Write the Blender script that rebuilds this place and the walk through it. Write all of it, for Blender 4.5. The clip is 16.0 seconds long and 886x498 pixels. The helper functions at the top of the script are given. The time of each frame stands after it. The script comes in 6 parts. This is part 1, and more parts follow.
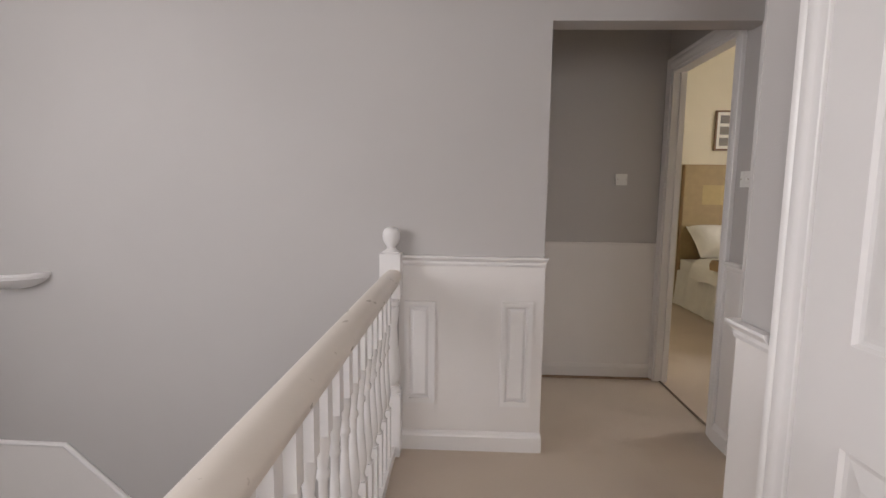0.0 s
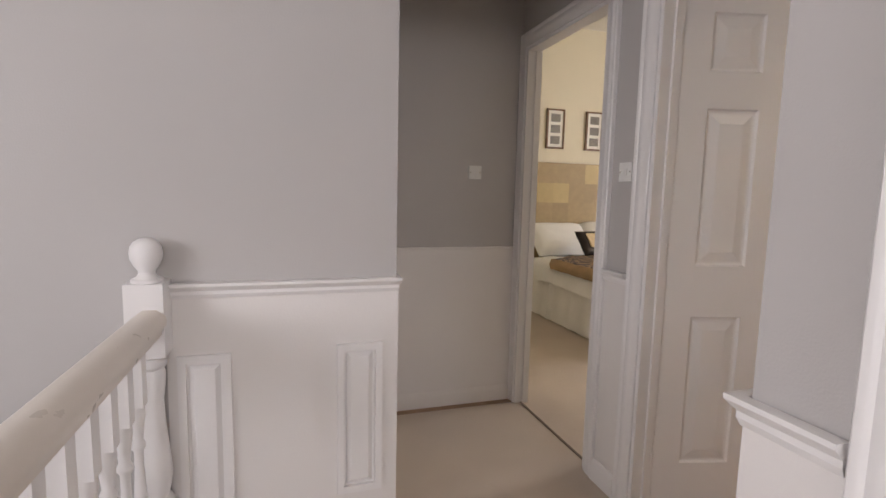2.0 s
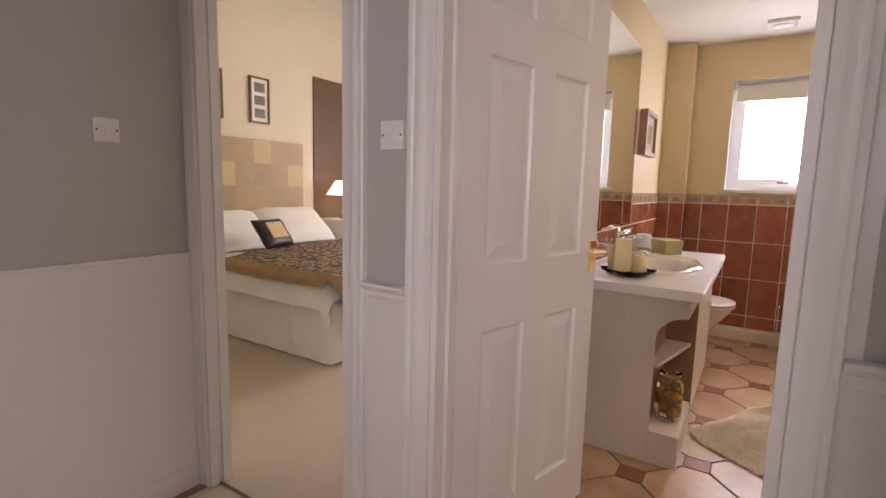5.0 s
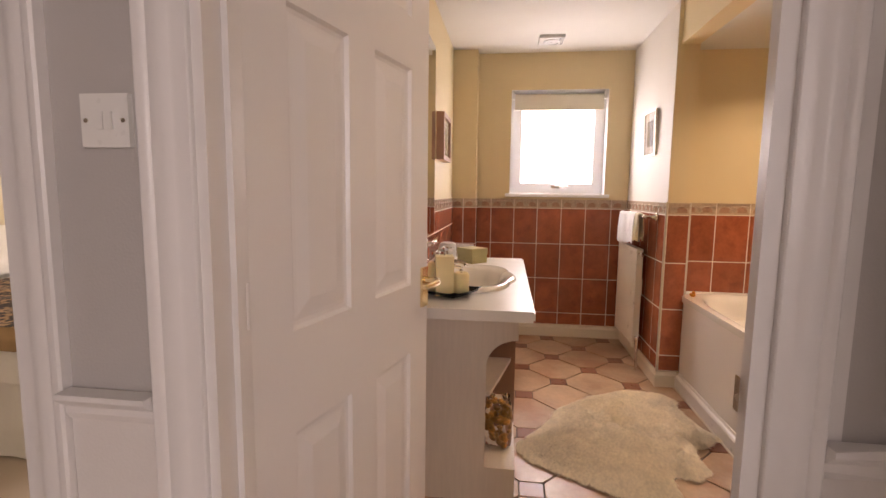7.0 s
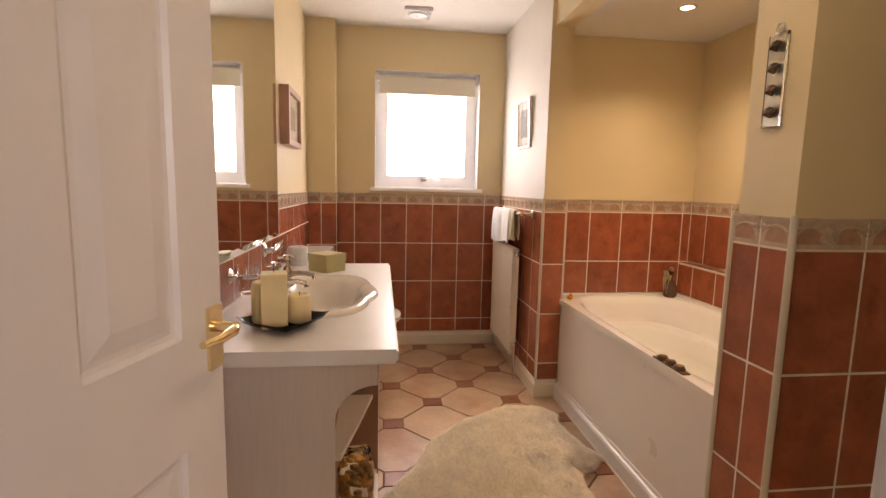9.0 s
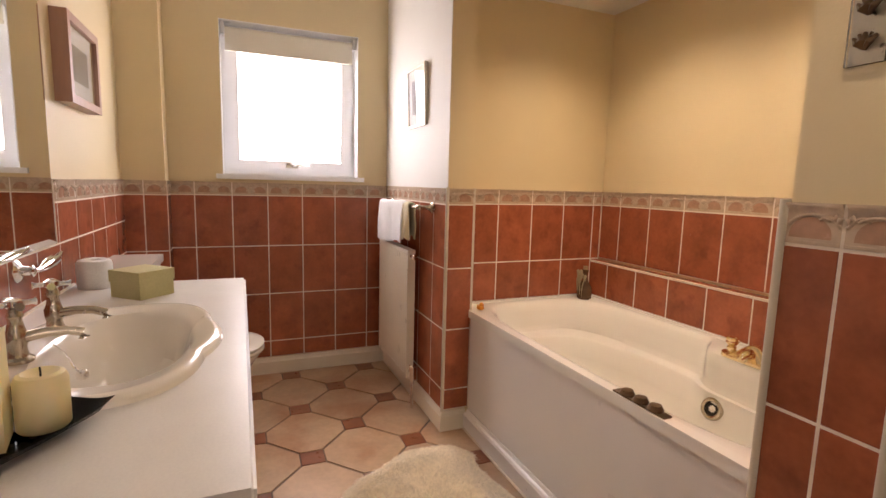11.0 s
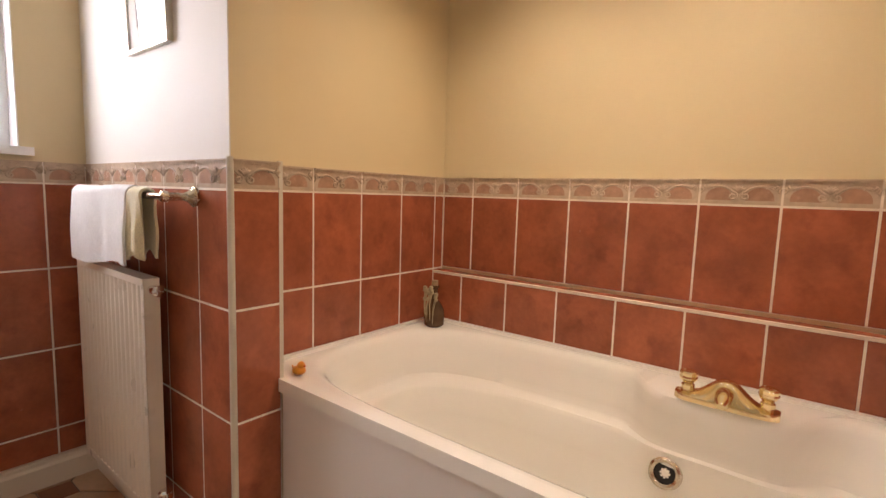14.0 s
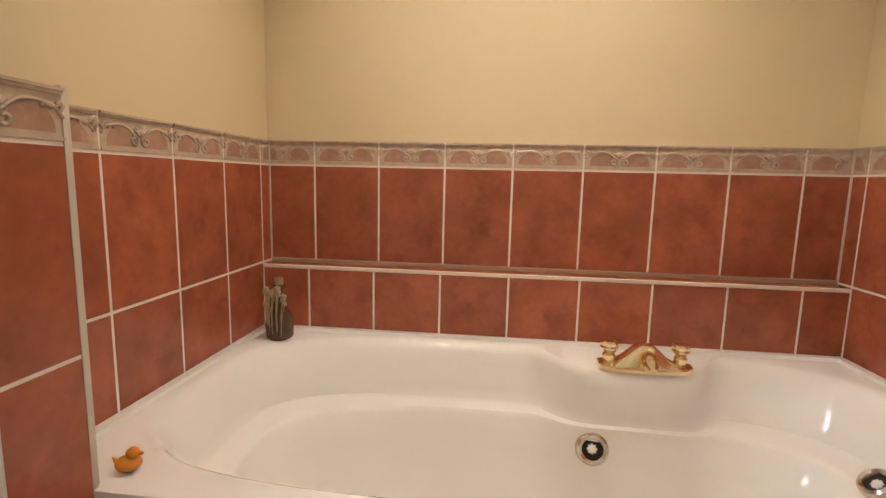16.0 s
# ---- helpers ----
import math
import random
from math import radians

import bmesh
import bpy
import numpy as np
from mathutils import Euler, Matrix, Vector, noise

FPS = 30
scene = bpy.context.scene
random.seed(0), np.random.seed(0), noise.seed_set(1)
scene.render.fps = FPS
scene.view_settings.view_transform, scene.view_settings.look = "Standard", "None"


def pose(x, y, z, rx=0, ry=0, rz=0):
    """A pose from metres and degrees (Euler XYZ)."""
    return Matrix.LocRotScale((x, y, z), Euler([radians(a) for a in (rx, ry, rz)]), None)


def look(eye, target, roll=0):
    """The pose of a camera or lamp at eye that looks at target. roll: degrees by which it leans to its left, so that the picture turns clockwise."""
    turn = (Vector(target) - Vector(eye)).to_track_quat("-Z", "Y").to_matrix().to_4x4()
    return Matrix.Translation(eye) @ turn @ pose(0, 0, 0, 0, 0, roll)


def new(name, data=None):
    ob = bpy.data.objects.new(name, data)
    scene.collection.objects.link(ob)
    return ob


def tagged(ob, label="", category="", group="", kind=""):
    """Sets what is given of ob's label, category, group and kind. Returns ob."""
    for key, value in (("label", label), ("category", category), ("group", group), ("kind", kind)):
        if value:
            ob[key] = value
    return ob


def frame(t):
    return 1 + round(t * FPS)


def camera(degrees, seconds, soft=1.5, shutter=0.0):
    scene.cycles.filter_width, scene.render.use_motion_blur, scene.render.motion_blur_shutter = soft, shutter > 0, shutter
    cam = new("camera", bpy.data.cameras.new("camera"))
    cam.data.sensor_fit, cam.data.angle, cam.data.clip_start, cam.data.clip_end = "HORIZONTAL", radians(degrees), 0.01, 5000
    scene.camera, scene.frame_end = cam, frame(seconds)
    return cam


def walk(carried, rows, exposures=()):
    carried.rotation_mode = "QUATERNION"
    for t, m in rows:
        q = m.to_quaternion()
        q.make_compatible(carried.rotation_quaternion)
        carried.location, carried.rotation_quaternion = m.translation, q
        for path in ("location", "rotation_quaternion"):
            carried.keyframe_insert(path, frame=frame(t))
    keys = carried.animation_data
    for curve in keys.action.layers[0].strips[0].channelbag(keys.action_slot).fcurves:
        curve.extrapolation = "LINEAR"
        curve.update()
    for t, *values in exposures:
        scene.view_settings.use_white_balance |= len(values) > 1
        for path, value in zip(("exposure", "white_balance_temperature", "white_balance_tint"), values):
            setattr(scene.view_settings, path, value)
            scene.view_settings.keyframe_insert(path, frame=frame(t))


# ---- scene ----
cam = camera(84.6, 16.0, soft=1.5)
PATH = [
    (0, (0.029, 0.236, 1.226), (-0.046, 2.222, 1.001), 0.8),
    (0.5, (0.017, 0.432, 1.217), (0.091, 2.42, 1.009), 0.8),
    (1, (0.014, 0.608, 1.214), (0.248, 2.582, 0.993), 1.0),
    (1.5, (0.046, 0.787, 1.22), (0.45, 2.732, 0.989), 1.1),
    (2, (0.084, 0.938, 1.21), (0.683, 2.834, 0.987), 1.3),
    (2.5, (0.11, 1.098, 1.207), (0.933, 2.905, 0.97), 1.7),
    (3, (0.141, 1.238, 1.205), (1.181, 2.93, 0.968), 2.0),
    (3.5, (0.175, 1.381, 1.192), (1.414, 2.935, 0.967), 2.1),
    (3.7, (0.192, 1.422, 1.198), (1.491, 2.924, 0.964), 1.9),
    (5.8, (0.425, 1.886, 1.178), (2.266, 2.626, 0.932), 0.5),
    (6, (0.456, 1.905, 1.179), (2.329, 2.562, 0.933), 0.1),
    (6.5, (0.571, 1.952, 1.206), (2.502, 2.409, 0.958), 0.0),
    (7, (0.702, 1.99, 1.219), (2.671, 2.248, 0.988), 0.7),
    (7.5, (0.785, 2.019, 1.222), (2.772, 2.097, 1.014), 0.4),
    (8, (0.863, 2.011, 1.221), (2.853, 1.978, 1.022), -0.5),
    (8.5, (1.049, 1.968, 1.218), (3.032, 1.835, 0.993), -0.4),
    (8.7, (1.104, 1.943, 1.224), (3.081, 1.763, 0.984), 0.3),
    (10.8, (1.745, 1.898, 1.181), (3.601, 1.192, 0.946), 1.8),
    (11, (1.805, 1.89, 1.184), (3.636, 1.127, 0.925), 1.5),
    (11.5, (1.964, 1.827, 1.179), (3.737, 0.943, 0.9), 1.4),
    (12, (2.13, 1.795, 1.167), (3.816, 0.751, 0.903), 2.3),
    (12.5, (2.281, 1.75, 1.162), (3.879, 0.567, 0.94), 2.6),
    (13, (2.438, 1.706, 1.144), (3.932, 0.391, 0.943), 2.8),
    (13.5, (2.595, 1.657, 1.128), (3.971, 0.222, 0.903), 2.6),
    (14, (2.736, 1.623, 1.1), (3.961, 0.058, 0.88), 1.8),
    (14.5, (2.906, 1.612, 1.087), (3.882, -0.12, 0.866), 1.1),
    (15, (3.021, 1.579, 1.07), (3.771, -0.263, 0.854), 0.4),
    (15.5, (3.158, 1.538, 1.055), (3.644, -0.388, 0.818), 0.6),
    (16, (3.275, 1.493, 1.06), (3.497, -0.475, 0.781), 1.3),
]
EXPOSURES = [(0, -0.2, 6450, 14), (2, -0.03, 6400, 16), (3.5, 0.0, 6450, 19), (6, 0.05, 7050, 29), (8.5, 0.0, 7850, 27), (11, 0.0, 7000, 25), (13, 0.0, 6850, 25), (14.5, 0.0, 6550, 22), (16, 0.0, 6050, 18)]
walk(cam, [(t, look(eye, target, roll)) for t, eye, target, roll in PATH], EXPOSURES)

# ---- world, lights, exposure ----
world = bpy.data.worlds.new("world")
scene.world = world
world.use_nodes = True
wn = world.node_tree.nodes
sky = wn.new("ShaderNodeTexSky")
sky.sky_type, sky.sun_disc = "NISHITA", False
sky.sun_elevation, sky.sun_rotation = radians(35), radians(120)
wn["Background"].inputs[1].default_value = 0.15
world.node_tree.links.new(sky.outputs[0], wn["Background"].inputs[0])

sun_data = bpy.data.lights.new("sun", "SUN")
sun_data.energy, sun_data.angle, sun_data.color = 0.8, radians(12), (1.0, 0.96, 0.9)
sun = new("sun", sun_data)
sun.matrix_world = look((8, -4, 8), (0, 0, 0))


def area_lamp(name, x, y, z, target, sx, sy, watts, colour):
    data = bpy.data.lights.new(name, "AREA")
    data.shape, data.size, data.size_y, data.energy, data.color = "RECTANGLE", sx, sy, watts, colour
    ob = new(name, data)
    ob.matrix_world = look((x, y, z), target)
    return ob


def spot_lamp(name, x, y, z, watts, colour, angle=110):
    data = bpy.data.lights.new(name, "SPOT")
    data.energy, data.color, data.spot_size, data.spot_blend, data.shadow_soft_size = watts, colour, radians(angle), 1.0, 0.04
    ob = new(name, data)
    ob.matrix_world = look((x, y, z), (x, y + 0.001, z - 1))
    return ob


WARM = (1.0, 0.86, 0.65)
# daylight in the bathroom window, and in assumed, unseen stair and bedroom windows
area_lamp("bathroom_window_light", 5.0, 1.57, 1.6, (0, 1.57, 1.35), 0.6, 0.6, 14.5, (0.90, 0.94, 1.0))
area_lamp("assumed_stair_window_light", -2.45, 0.35, 1.6, (0.8, 1.6, 0.8), 1.4, 1.2, 46, (0.98, 0.97, 0.97))
# fill lamp added in an unseen south window to brighten lobby and stair wall
area_lamp("landing_fill_light", 0.05, -1.48, 1.55, (0.35, 3.0, 0.9), 0.9, 1.0, 23, (0.98, 0.97, 0.97))
# lamp in an assumed, unseen bedroom window, aimed to spill through the doorway
area_lamp("assumed_bedroom_window_light", 5.9, 3.6, 1.6, (1.3, 3.3, 0.7), 1.2, 1.2, 56, (1.0, 0.97, 0.93))
spot_lamp("alcove_downlight_light", 3.49, 0.475, 2.085, 25, WARM, 134)
spot_lamp("alcove_downlight_light", 2.95, 0.475, 2.085, 25, WARM, 134)
spot_lamp("bathroom_spotlight_light", 2.05, 1.45, 2.23, 14.5, WARM, 150)

# ---- materials ----
MATS = {}


def mat(name, colour, rough=0.6, metal=0.0, spec=0.5, var=0.06, scale=6.0, fine=0.0, fine_scale=120.0, bump=0.0, bump_scale=60.0,
        coat=0.0, sheen=0.0, rnd=0.0, dark=None, dark_scale=3.0, dark_at=0.5, dark_w=0.22, sss=0.0, rough_var=0.08, stretch=None):
    """A painted, glazed or woven surface: base colour with large stains, fine grain and bump, all in world metres."""
    m = bpy.data.materials.new(name)
    m.use_nodes = True
    nt = m.node_tree
    n, l = nt.nodes, nt.links
    b = n["Principled BSDF"]
    b.inputs["Roughness"].default_value, b.inputs["Metallic"].default_value = rough, metal
    b.inputs["Specular IOR Level"].default_value = spec
    b.inputs["Coat Weight"].default_value, b.inputs["Coat Roughness"].default_value = coat, 0.06
    b.inputs["Sheen Weight"].default_value = sheen
    if sss:
        b.inputs["Subsurface Weight"].default_value, b.inputs["Subsurface Radius"].default_value = sss, (0.02, 0.012, 0.006)
    geo = n.new("ShaderNodeNewGeometry")
    where = geo.outputs["Position"]
    if stretch:
        mp = n.new("ShaderNodeMapping")
        mp.inputs["Scale"].default_value = stretch
        l.new(where, mp.inputs["Vector"])
        where = mp.outputs[0]

    def noise_tex(s, detail=4.0):
        t = n.new("ShaderNodeTexNoise")
        t.inputs["Scale"].default_value, t.inputs["Detail"].default_value = s, detail
        l.new(where, t.inputs["Vector"])
        return t.outputs["Fac"]

    def mix(fac, a, c):
        x = n.new("ShaderNodeMix")
        x.data_type = "RGBA"
        l.new(fac, x.inputs[0])
        for sock, v in ((x.inputs[6], a), (x.inputs[7], c)):
            if isinstance(v, tuple):
                sock.default_value = v
            else:
                l.new(v, sock)
        return x.outputs[2]

    def shade(c, k):
        return (min(1, c[0] * k), min(1, c[1] * k), min(1, c[2] * k), 1)

    def ramp(fac, lo, hi):
        r = n.new("ShaderNodeMapRange")
        r.inputs[1].default_value, r.inputs[2].default_value = lo, hi
        l.new(fac, r.inputs[0])
        return r.outputs[0]

    col = mix(ramp(noise_tex(scale), 0.3, 0.7), shade(colour, 1 - var), shade(colour, 1 + var))
    if dark:
        col = mix(ramp(noise_tex(dark_scale, 6.0), dark_at, dark_at + dark_w), col, (*dark, 1))
    if fine:
        g = mix(ramp(noise_tex(fine_scale, 2.0), 0.35, 0.65), (1 - fine, 1 - fine, 1 - fine, 1), (1 + fine, 1 + fine, 1 + fine, 1))
        x = n.new("ShaderNodeMix")
        x.data_type, x.blend_type = "RGBA", "MULTIPLY"
        x.inputs[0].default_value = 1
        l.new(col, x.inputs[6]), l.new(g, x.inputs[7])
        col = x.outputs[2]
    if rnd:
        oi = n.new("ShaderNodeObjectInfo")
        h = n.new("ShaderNodeHueSaturation")
        mr = n.new("ShaderNodeMapRange")
        mr.inputs[3].default_value, mr.inputs[4].default_value = 1 - rnd, 1 + rnd
        l.new(oi.outputs["Random"], mr.inputs[0]), l.new(mr.outputs[0], h.inputs["Value"]), l.new(col, h.inputs["Color"])
        col = h.outputs[0]
    l.new(col, b.inputs["Base Color"])
    if rough_var:
        r = n.new("ShaderNodeMapRange")
        r.inputs[3].default_value, r.inputs[4].default_value = max(0.02, rough - rough_var), min(1, rough + rough_var)
        l.new(noise_tex(scale * 2.3), r.inputs[0]), l.new(r.outputs[0], b.inputs["Roughness"])
    if bump:
        bp = n.new("ShaderNodeBump")
        bp.inputs["Strength"].default_value, bp.inputs["Distance"].default_value = bump, 0.004
        l.new(noise_tex(bump_scale, 3.0), bp.inputs["Height"]), l.new(bp.outputs[0], b.inputs["Normal"])
    MATS[name] = m
    return m


def glass_mat(name, colour, rough=0.0):
    m = bpy.data.materials.new(name)
    m.use_nodes = True
    b = m.node_tree.nodes["Principled BSDF"]
    b.inputs["Base Color"].default_value = (*colour, 1)
    b.inputs["Transmission Weight"].default_value, b.inputs["Roughness"].default_value, b.inputs["IOR"].default_value = 1.0, rough, 1.45
    return m


def glow_mat(name, colour, strength):
    m = bpy.data.materials.new(name)
    m.use_nodes = True
    b = m.node_tree.nodes["Principled BSDF"]
    b.inputs["Base Color"].default_value = (*colour, 1)
    b.inputs["Emission Color"].default_value, b.inputs["Emission Strength"].default_value = (*colour, 1), strength
    return m


GREY_PAINT = mat("grey_emulsion", (0.50, 0.475, 0.46), 0.75, var=0.025, scale=1.5, bump=0.12, bump_scale=220)
WHITE_GLOSS = mat("white_satin_paint", (0.80, 0.775, 0.76), 0.32, var=0.02, scale=3, bump=0.05, bump_scale=90)
LOW_PAINT = mat("off_white_emulsion", (0.77, 0.735, 0.71), 0.55, var=0.025, scale=2, bump=0.1, bump_scale=200)
YELLOW = mat("cream_yellow_emulsion", (0.73, 0.598, 0.358), 0.6, var=0.03, scale=1.7, bump=0.1, bump_scale=200)
PALE = mat("pale_cream_emulsion", (0.72, 0.66, 0.52), 0.65, var=0.03, scale=1.7, bump=0.1, bump_scale=200)
CEIL = mat("white_ceiling_paint", (0.74, 0.715, 0.65), 0.8, var=0.03, scale=2, bump=0.2, bump_scale=60)
CARPET = mat("beige_cut_pile_carpet", (0.60, 0.495, 0.395), 0.95, var=0.05, scale=2.2, fine=0.20, fine_scale=420, bump=0.9, bump_scale=380, sheen=0.3, dark=(0.53, 0.42, 0.33), dark_scale=1.6, dark_at=0.5)
TILE = mat("terracotta_glazed_tile", (0.37, 0.107, 0.050), 0.24, var=0.20, scale=9, rnd=0.10, dark=(0.26, 0.070, 0.036), dark_scale=14, dark_at=0.52, fine=0.05, fine_scale=60, bump=0.06, bump_scale=25, rough_var=0.06)
GROUT = mat("cream_grout", (0.82, 0.72, 0.60), 0.8, var=0.06, scale=30, bump=0.2, bump_scale=300)
TRIM_PLASTIC = mat("cream_tile_trim", (0.62, 0.56, 0.45), 0.35, var=0.04, scale=10)
BORDER_LOW = mat("border_tile_glaze", (0.44, 0.26, 0.17), 0.25, var=0.15, scale=40, rnd=0.08)
BORDER_RELIEF = mat("border_tile_relief", (0.56, 0.43, 0.31), 0.2, var=0.12, scale=50, rnd=0.06)
SKIRT = mat("cream_gloss_skirting", (0.82, 0.75, 0.62), 0.3, var=0.03, scale=4)
PORCELAIN = mat("ivory_acrylic", (0.92, 0.90, 0.83), 0.14, var=0.012, scale=3, coat=0.5, rough_var=0.01)
PANEL_WHITE = mat("white_bath_panel", (0.80, 0.76, 0.72), 0.28, var=0.015, scale=3, rough_var=0.015)
CHINA = mat("ivory_vitreous_china", (0.82, 0.76, 0.66), 0.14, var=0.015, scale=5, coat=0.3, rough_var=0.03)
COUNTER = mat("white_laminate", (0.80, 0.77, 0.72), 0.34, var=0.025, scale=12, fine=0.02, fine_scale=200)
LIMED = mat("limed_wood_board", (0.74, 0.665, 0.57), 0.45, var=0.04, scale=4, fine=0.025, fine_scale=90, stretch=(1, 1, 0.08))
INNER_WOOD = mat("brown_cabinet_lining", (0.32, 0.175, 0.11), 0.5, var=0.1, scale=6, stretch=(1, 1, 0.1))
GOLD = mat("polished_brass", (0.90, 0.74, 0.44), 0.16, metal=1, var=0.04, scale=20, rough_var=0.05)
CHROME = mat("polished_chrome", (0.82, 0.80, 0.78), 0.1, metal=1, var=0.02, scale=20, rough_var=0.04)
NICKEL = mat("satin_nickel", (0.55, 0.48, 0.38), 0.25, metal=1, var=0.06, scale=30)
FRAME_UPVC = mat("white_upvc", (0.90, 0.90, 0.90), 0.3, var=0.01, scale=4)
BLIND = mat("cream_blind_fabric", (0.78, 0.74, 0.62), 0.9, var=0.03, scale=5, fine=0.04, fine_scale=300)
OCTAGON = mat("beige_stone_effect_floor_tile", (0.56, 0.385, 0.24), 0.33, var=0.12, scale=6, rnd=0.13, dark=(0.45, 0.25, 0.135), dark_scale=3.4, dark_at=0.44, fine=0.04, fine_scale=40, bump=0.06, bump_scale=20)
CABOCHON = mat("brown_floor_inset_tile", (0.27, 0.098, 0.045), 0.3, var=0.15, scale=14, rnd=0.15)
FLOOR_JOINT = mat("dark_floor_joint", (0.16, 0.12, 0.09), 0.7, var=0.1, scale=30)
FLEECE = mat("cream_sheepskin_wool", (0.93, 0.82, 0.64), 0.95, var=0.08, scale=14, fine=0.09, fine_scale=70, sheen=0.1)
DARK_GLASS = mat("black_glazed_ceramic", (0.012, 0.011, 0.012), 0.12, var=0.1, scale=20)
WAX = mat("ivory_candle_wax", (0.88, 0.74, 0.42), 0.5, var=0.06, scale=14, sss=0.35)
GREEN_BOX = mat("olive_green_card", (0.52, 0.48, 0.24), 0.6, var=0.06, scale=14, fine=0.04, fine_scale=150)
TOWEL_W = mat("white_terry_towel", (0.80, 0.79, 0.76), 0.95, var=0.04, scale=20, fine=0.1, fine_scale=300, bump=0.8, bump_scale=350, sheen=0.3)
TOWEL_Y = mat("pale_yellow_terry_towel", (0.80, 0.74, 0.50), 0.95, var=0.05, scale=20, fine=0.1, fine_scale=300, bump=0.8, bump_scale=350, sheen=0.3)
BRASS_DULL = mat("antique_bronze", (0.16, 0.11, 0.07), 0.3, metal=1, var=0.15, scale=40)
MIRROR = mat("silvered_mirror", (0.90, 0.91, 0.90), 0.015, metal=1, var=0.0, rough_var=0)
COPPER_FRAME = mat("rose_wood_frame", (0.42, 0.23, 0.15), 0.35, var=0.1, scale=30, stretch=(1, 1, 0.15))
SILVER_FRAME = mat("brushed_silver_frame", (0.62, 0.57, 0.47), 0.3, metal=0.8, var=0.08, scale=40)
PAPER = mat("cream_mount_card", (0.78, 0.74, 0.66), 0.8, var=0.02, scale=20)
INK = mat("grey_print", (0.20, 0.18, 0.16), 0.8, var=0.35, scale=60)
DARK_BROWN = mat("chocolate_brown_paint", (0.13, 0.070, 0.036), 0.55, var=0.06, scale=3)
BLACK_VOID = mat("dark_recess", (0.02, 0.018, 0.016), 0.8, var=0.1)
SWITCH = mat("white_switch_plastic", (0.80, 0.79, 0.76), 0.3, var=0.01, scale=20)
ORANGE = mat("orange_rubber", (0.72, 0.27, 0.02), 0.4, var=0.05, scale=60)
GLASS = glass_mat("clear_glass", (1, 1, 1))
FROST = glow_mat("bright_overcast_backdrop", (1.0, 1.0, 1.0), 3.0)
BULB = glow_mat("lit_lamp_glass", (1.0, 0.85, 0.6), 14.0)


# ---- building helpers ----
def box(bm, x0, y0, z0, x1, y1, z1):
    """A block between two corners, in world metres."""
    v = [bm.verts.new((x, y, z)) for z in (z0, z1) for y in (y0, y1) for x in (x0, x1)]
    for f in ((0, 2, 3, 1), (4, 5, 7, 6), (0, 1, 5, 4), (2, 6, 7, 3), (0, 4, 6, 2), (1, 3, 7, 5)):
        bm.faces.new([v[i] for i in f])
    return v


def bevel(bm, width, segments=2):
    edges = [e for e in bm.edges if e.is_manifold and e.calc_face_angle(0) > 0.6]
    bmesh.ops.bevel(bm, geom=edges, offset=width, segments=segments, affect="EDGES", profile=0.5)
    return bm


def block(x0, y0, z0, x1, y1, z1, r=0.0, seg=2):
    bm = bmesh.new()
    box(bm, x0, y0, z0, x1, y1, z1)
    return bevel(bm, r, seg) if r else bm


def mesh_of(name, bm, *materials, smooth=False):
    me = bpy.data.meshes.new(name)
    bmesh.ops.recalc_face_normals(bm, faces=bm.faces)
    bm.to_mesh(me)
    bm.free()
    for m in materials:
        me.materials.append(m)
    if smooth:
        for p in me.polygons:
            p.use_smooth = True
        me.set_sharp_from_angle(angle=radians(38))
    return me


def part(name, bm, material, parent, label="", smooth=False):
    """One mesh under a thing or under a part. Geometry is in the thing's own coordinates."""
    ob = new(name, mesh_of(name, bm, *(material if isinstance(material, tuple) else (material,)), smooth=smooth))
    ob.parent = parent
    return tagged(ob, label)


def thing(name, at, label, category, group="", rz=0.0, rx=0.0, ry=0.0):
    ob = new(name)
    ob.empty_display_size = 0.05
    ob.matrix_world = pose(*at, rx, ry, rz)
    return tagged(ob, label, category, group)


def structure(name, bm, material, label, category, smooth=False):
    ob = new(name, mesh_of(name, bm, *(material if isinstance(material, tuple) else (material,)), smooth=smooth))
    return tagged(ob, label, category, kind="structure")


def lathe(bm, profile, steps=24, centre=(0, 0, 0), axis="z", cap=True):
    """A turned shape from (radius, height) pairs."""
    rings = []
    for r, h in profile:
        ring = []
        for k in range(steps):
            a = 2 * math.pi * k / steps
            p = (r * math.cos(a), r * math.sin(a), h)
            p = p if axis == "z" else ((h, p[0], p[1]) if axis == "x" else (p[0], h, p[1]))
            ring.append(bm.verts.new((p[0] + centre[0], p[1] + centre[1], p[2] + centre[2])))
        rings.append(ring)
    for a, b in zip(rings, rings[1:]):
        for k in range(steps):
            bm.faces.new((a[k], a[(k + 1) % steps], b[(k + 1) % steps], b[k]))
    if cap:
        bm.faces.new(rings[0]), bm.faces.new(rings[-1])
    return bm


def tube(bm, points, radius, steps=10):
    """A round bar along points; radius a number or one for each point."""
    pts = [Vector(p) for p in points]
    rings = []
    for i, p in enumerate(pts):
        d = (pts[min(i + 1, len(pts) - 1)] - pts[max(i - 1, 0)]).normalized()
        side = d.cross(Vector((0, 0, 1)) if abs(d.z) < 0.9 else Vector((0, 1, 0))).normalized()
        up = side.cross(d)
        r = radius[i] if isinstance(radius, (list, tuple)) else radius
        rings.append([bm.verts.new(p + r * (math.cos(2 * math.pi * k / steps) * side + math.sin(2 * math.pi * k / steps) * up)) for k in range(steps)])
    for a, b in zip(rings, rings[1:]):
        for k in range(steps):
            bm.faces.new((a[k], a[(k + 1) % steps], b[(k + 1) % steps], b[k]))
    bm.faces.new(rings[0]), bm.faces.new(rings[-1])
    return bm


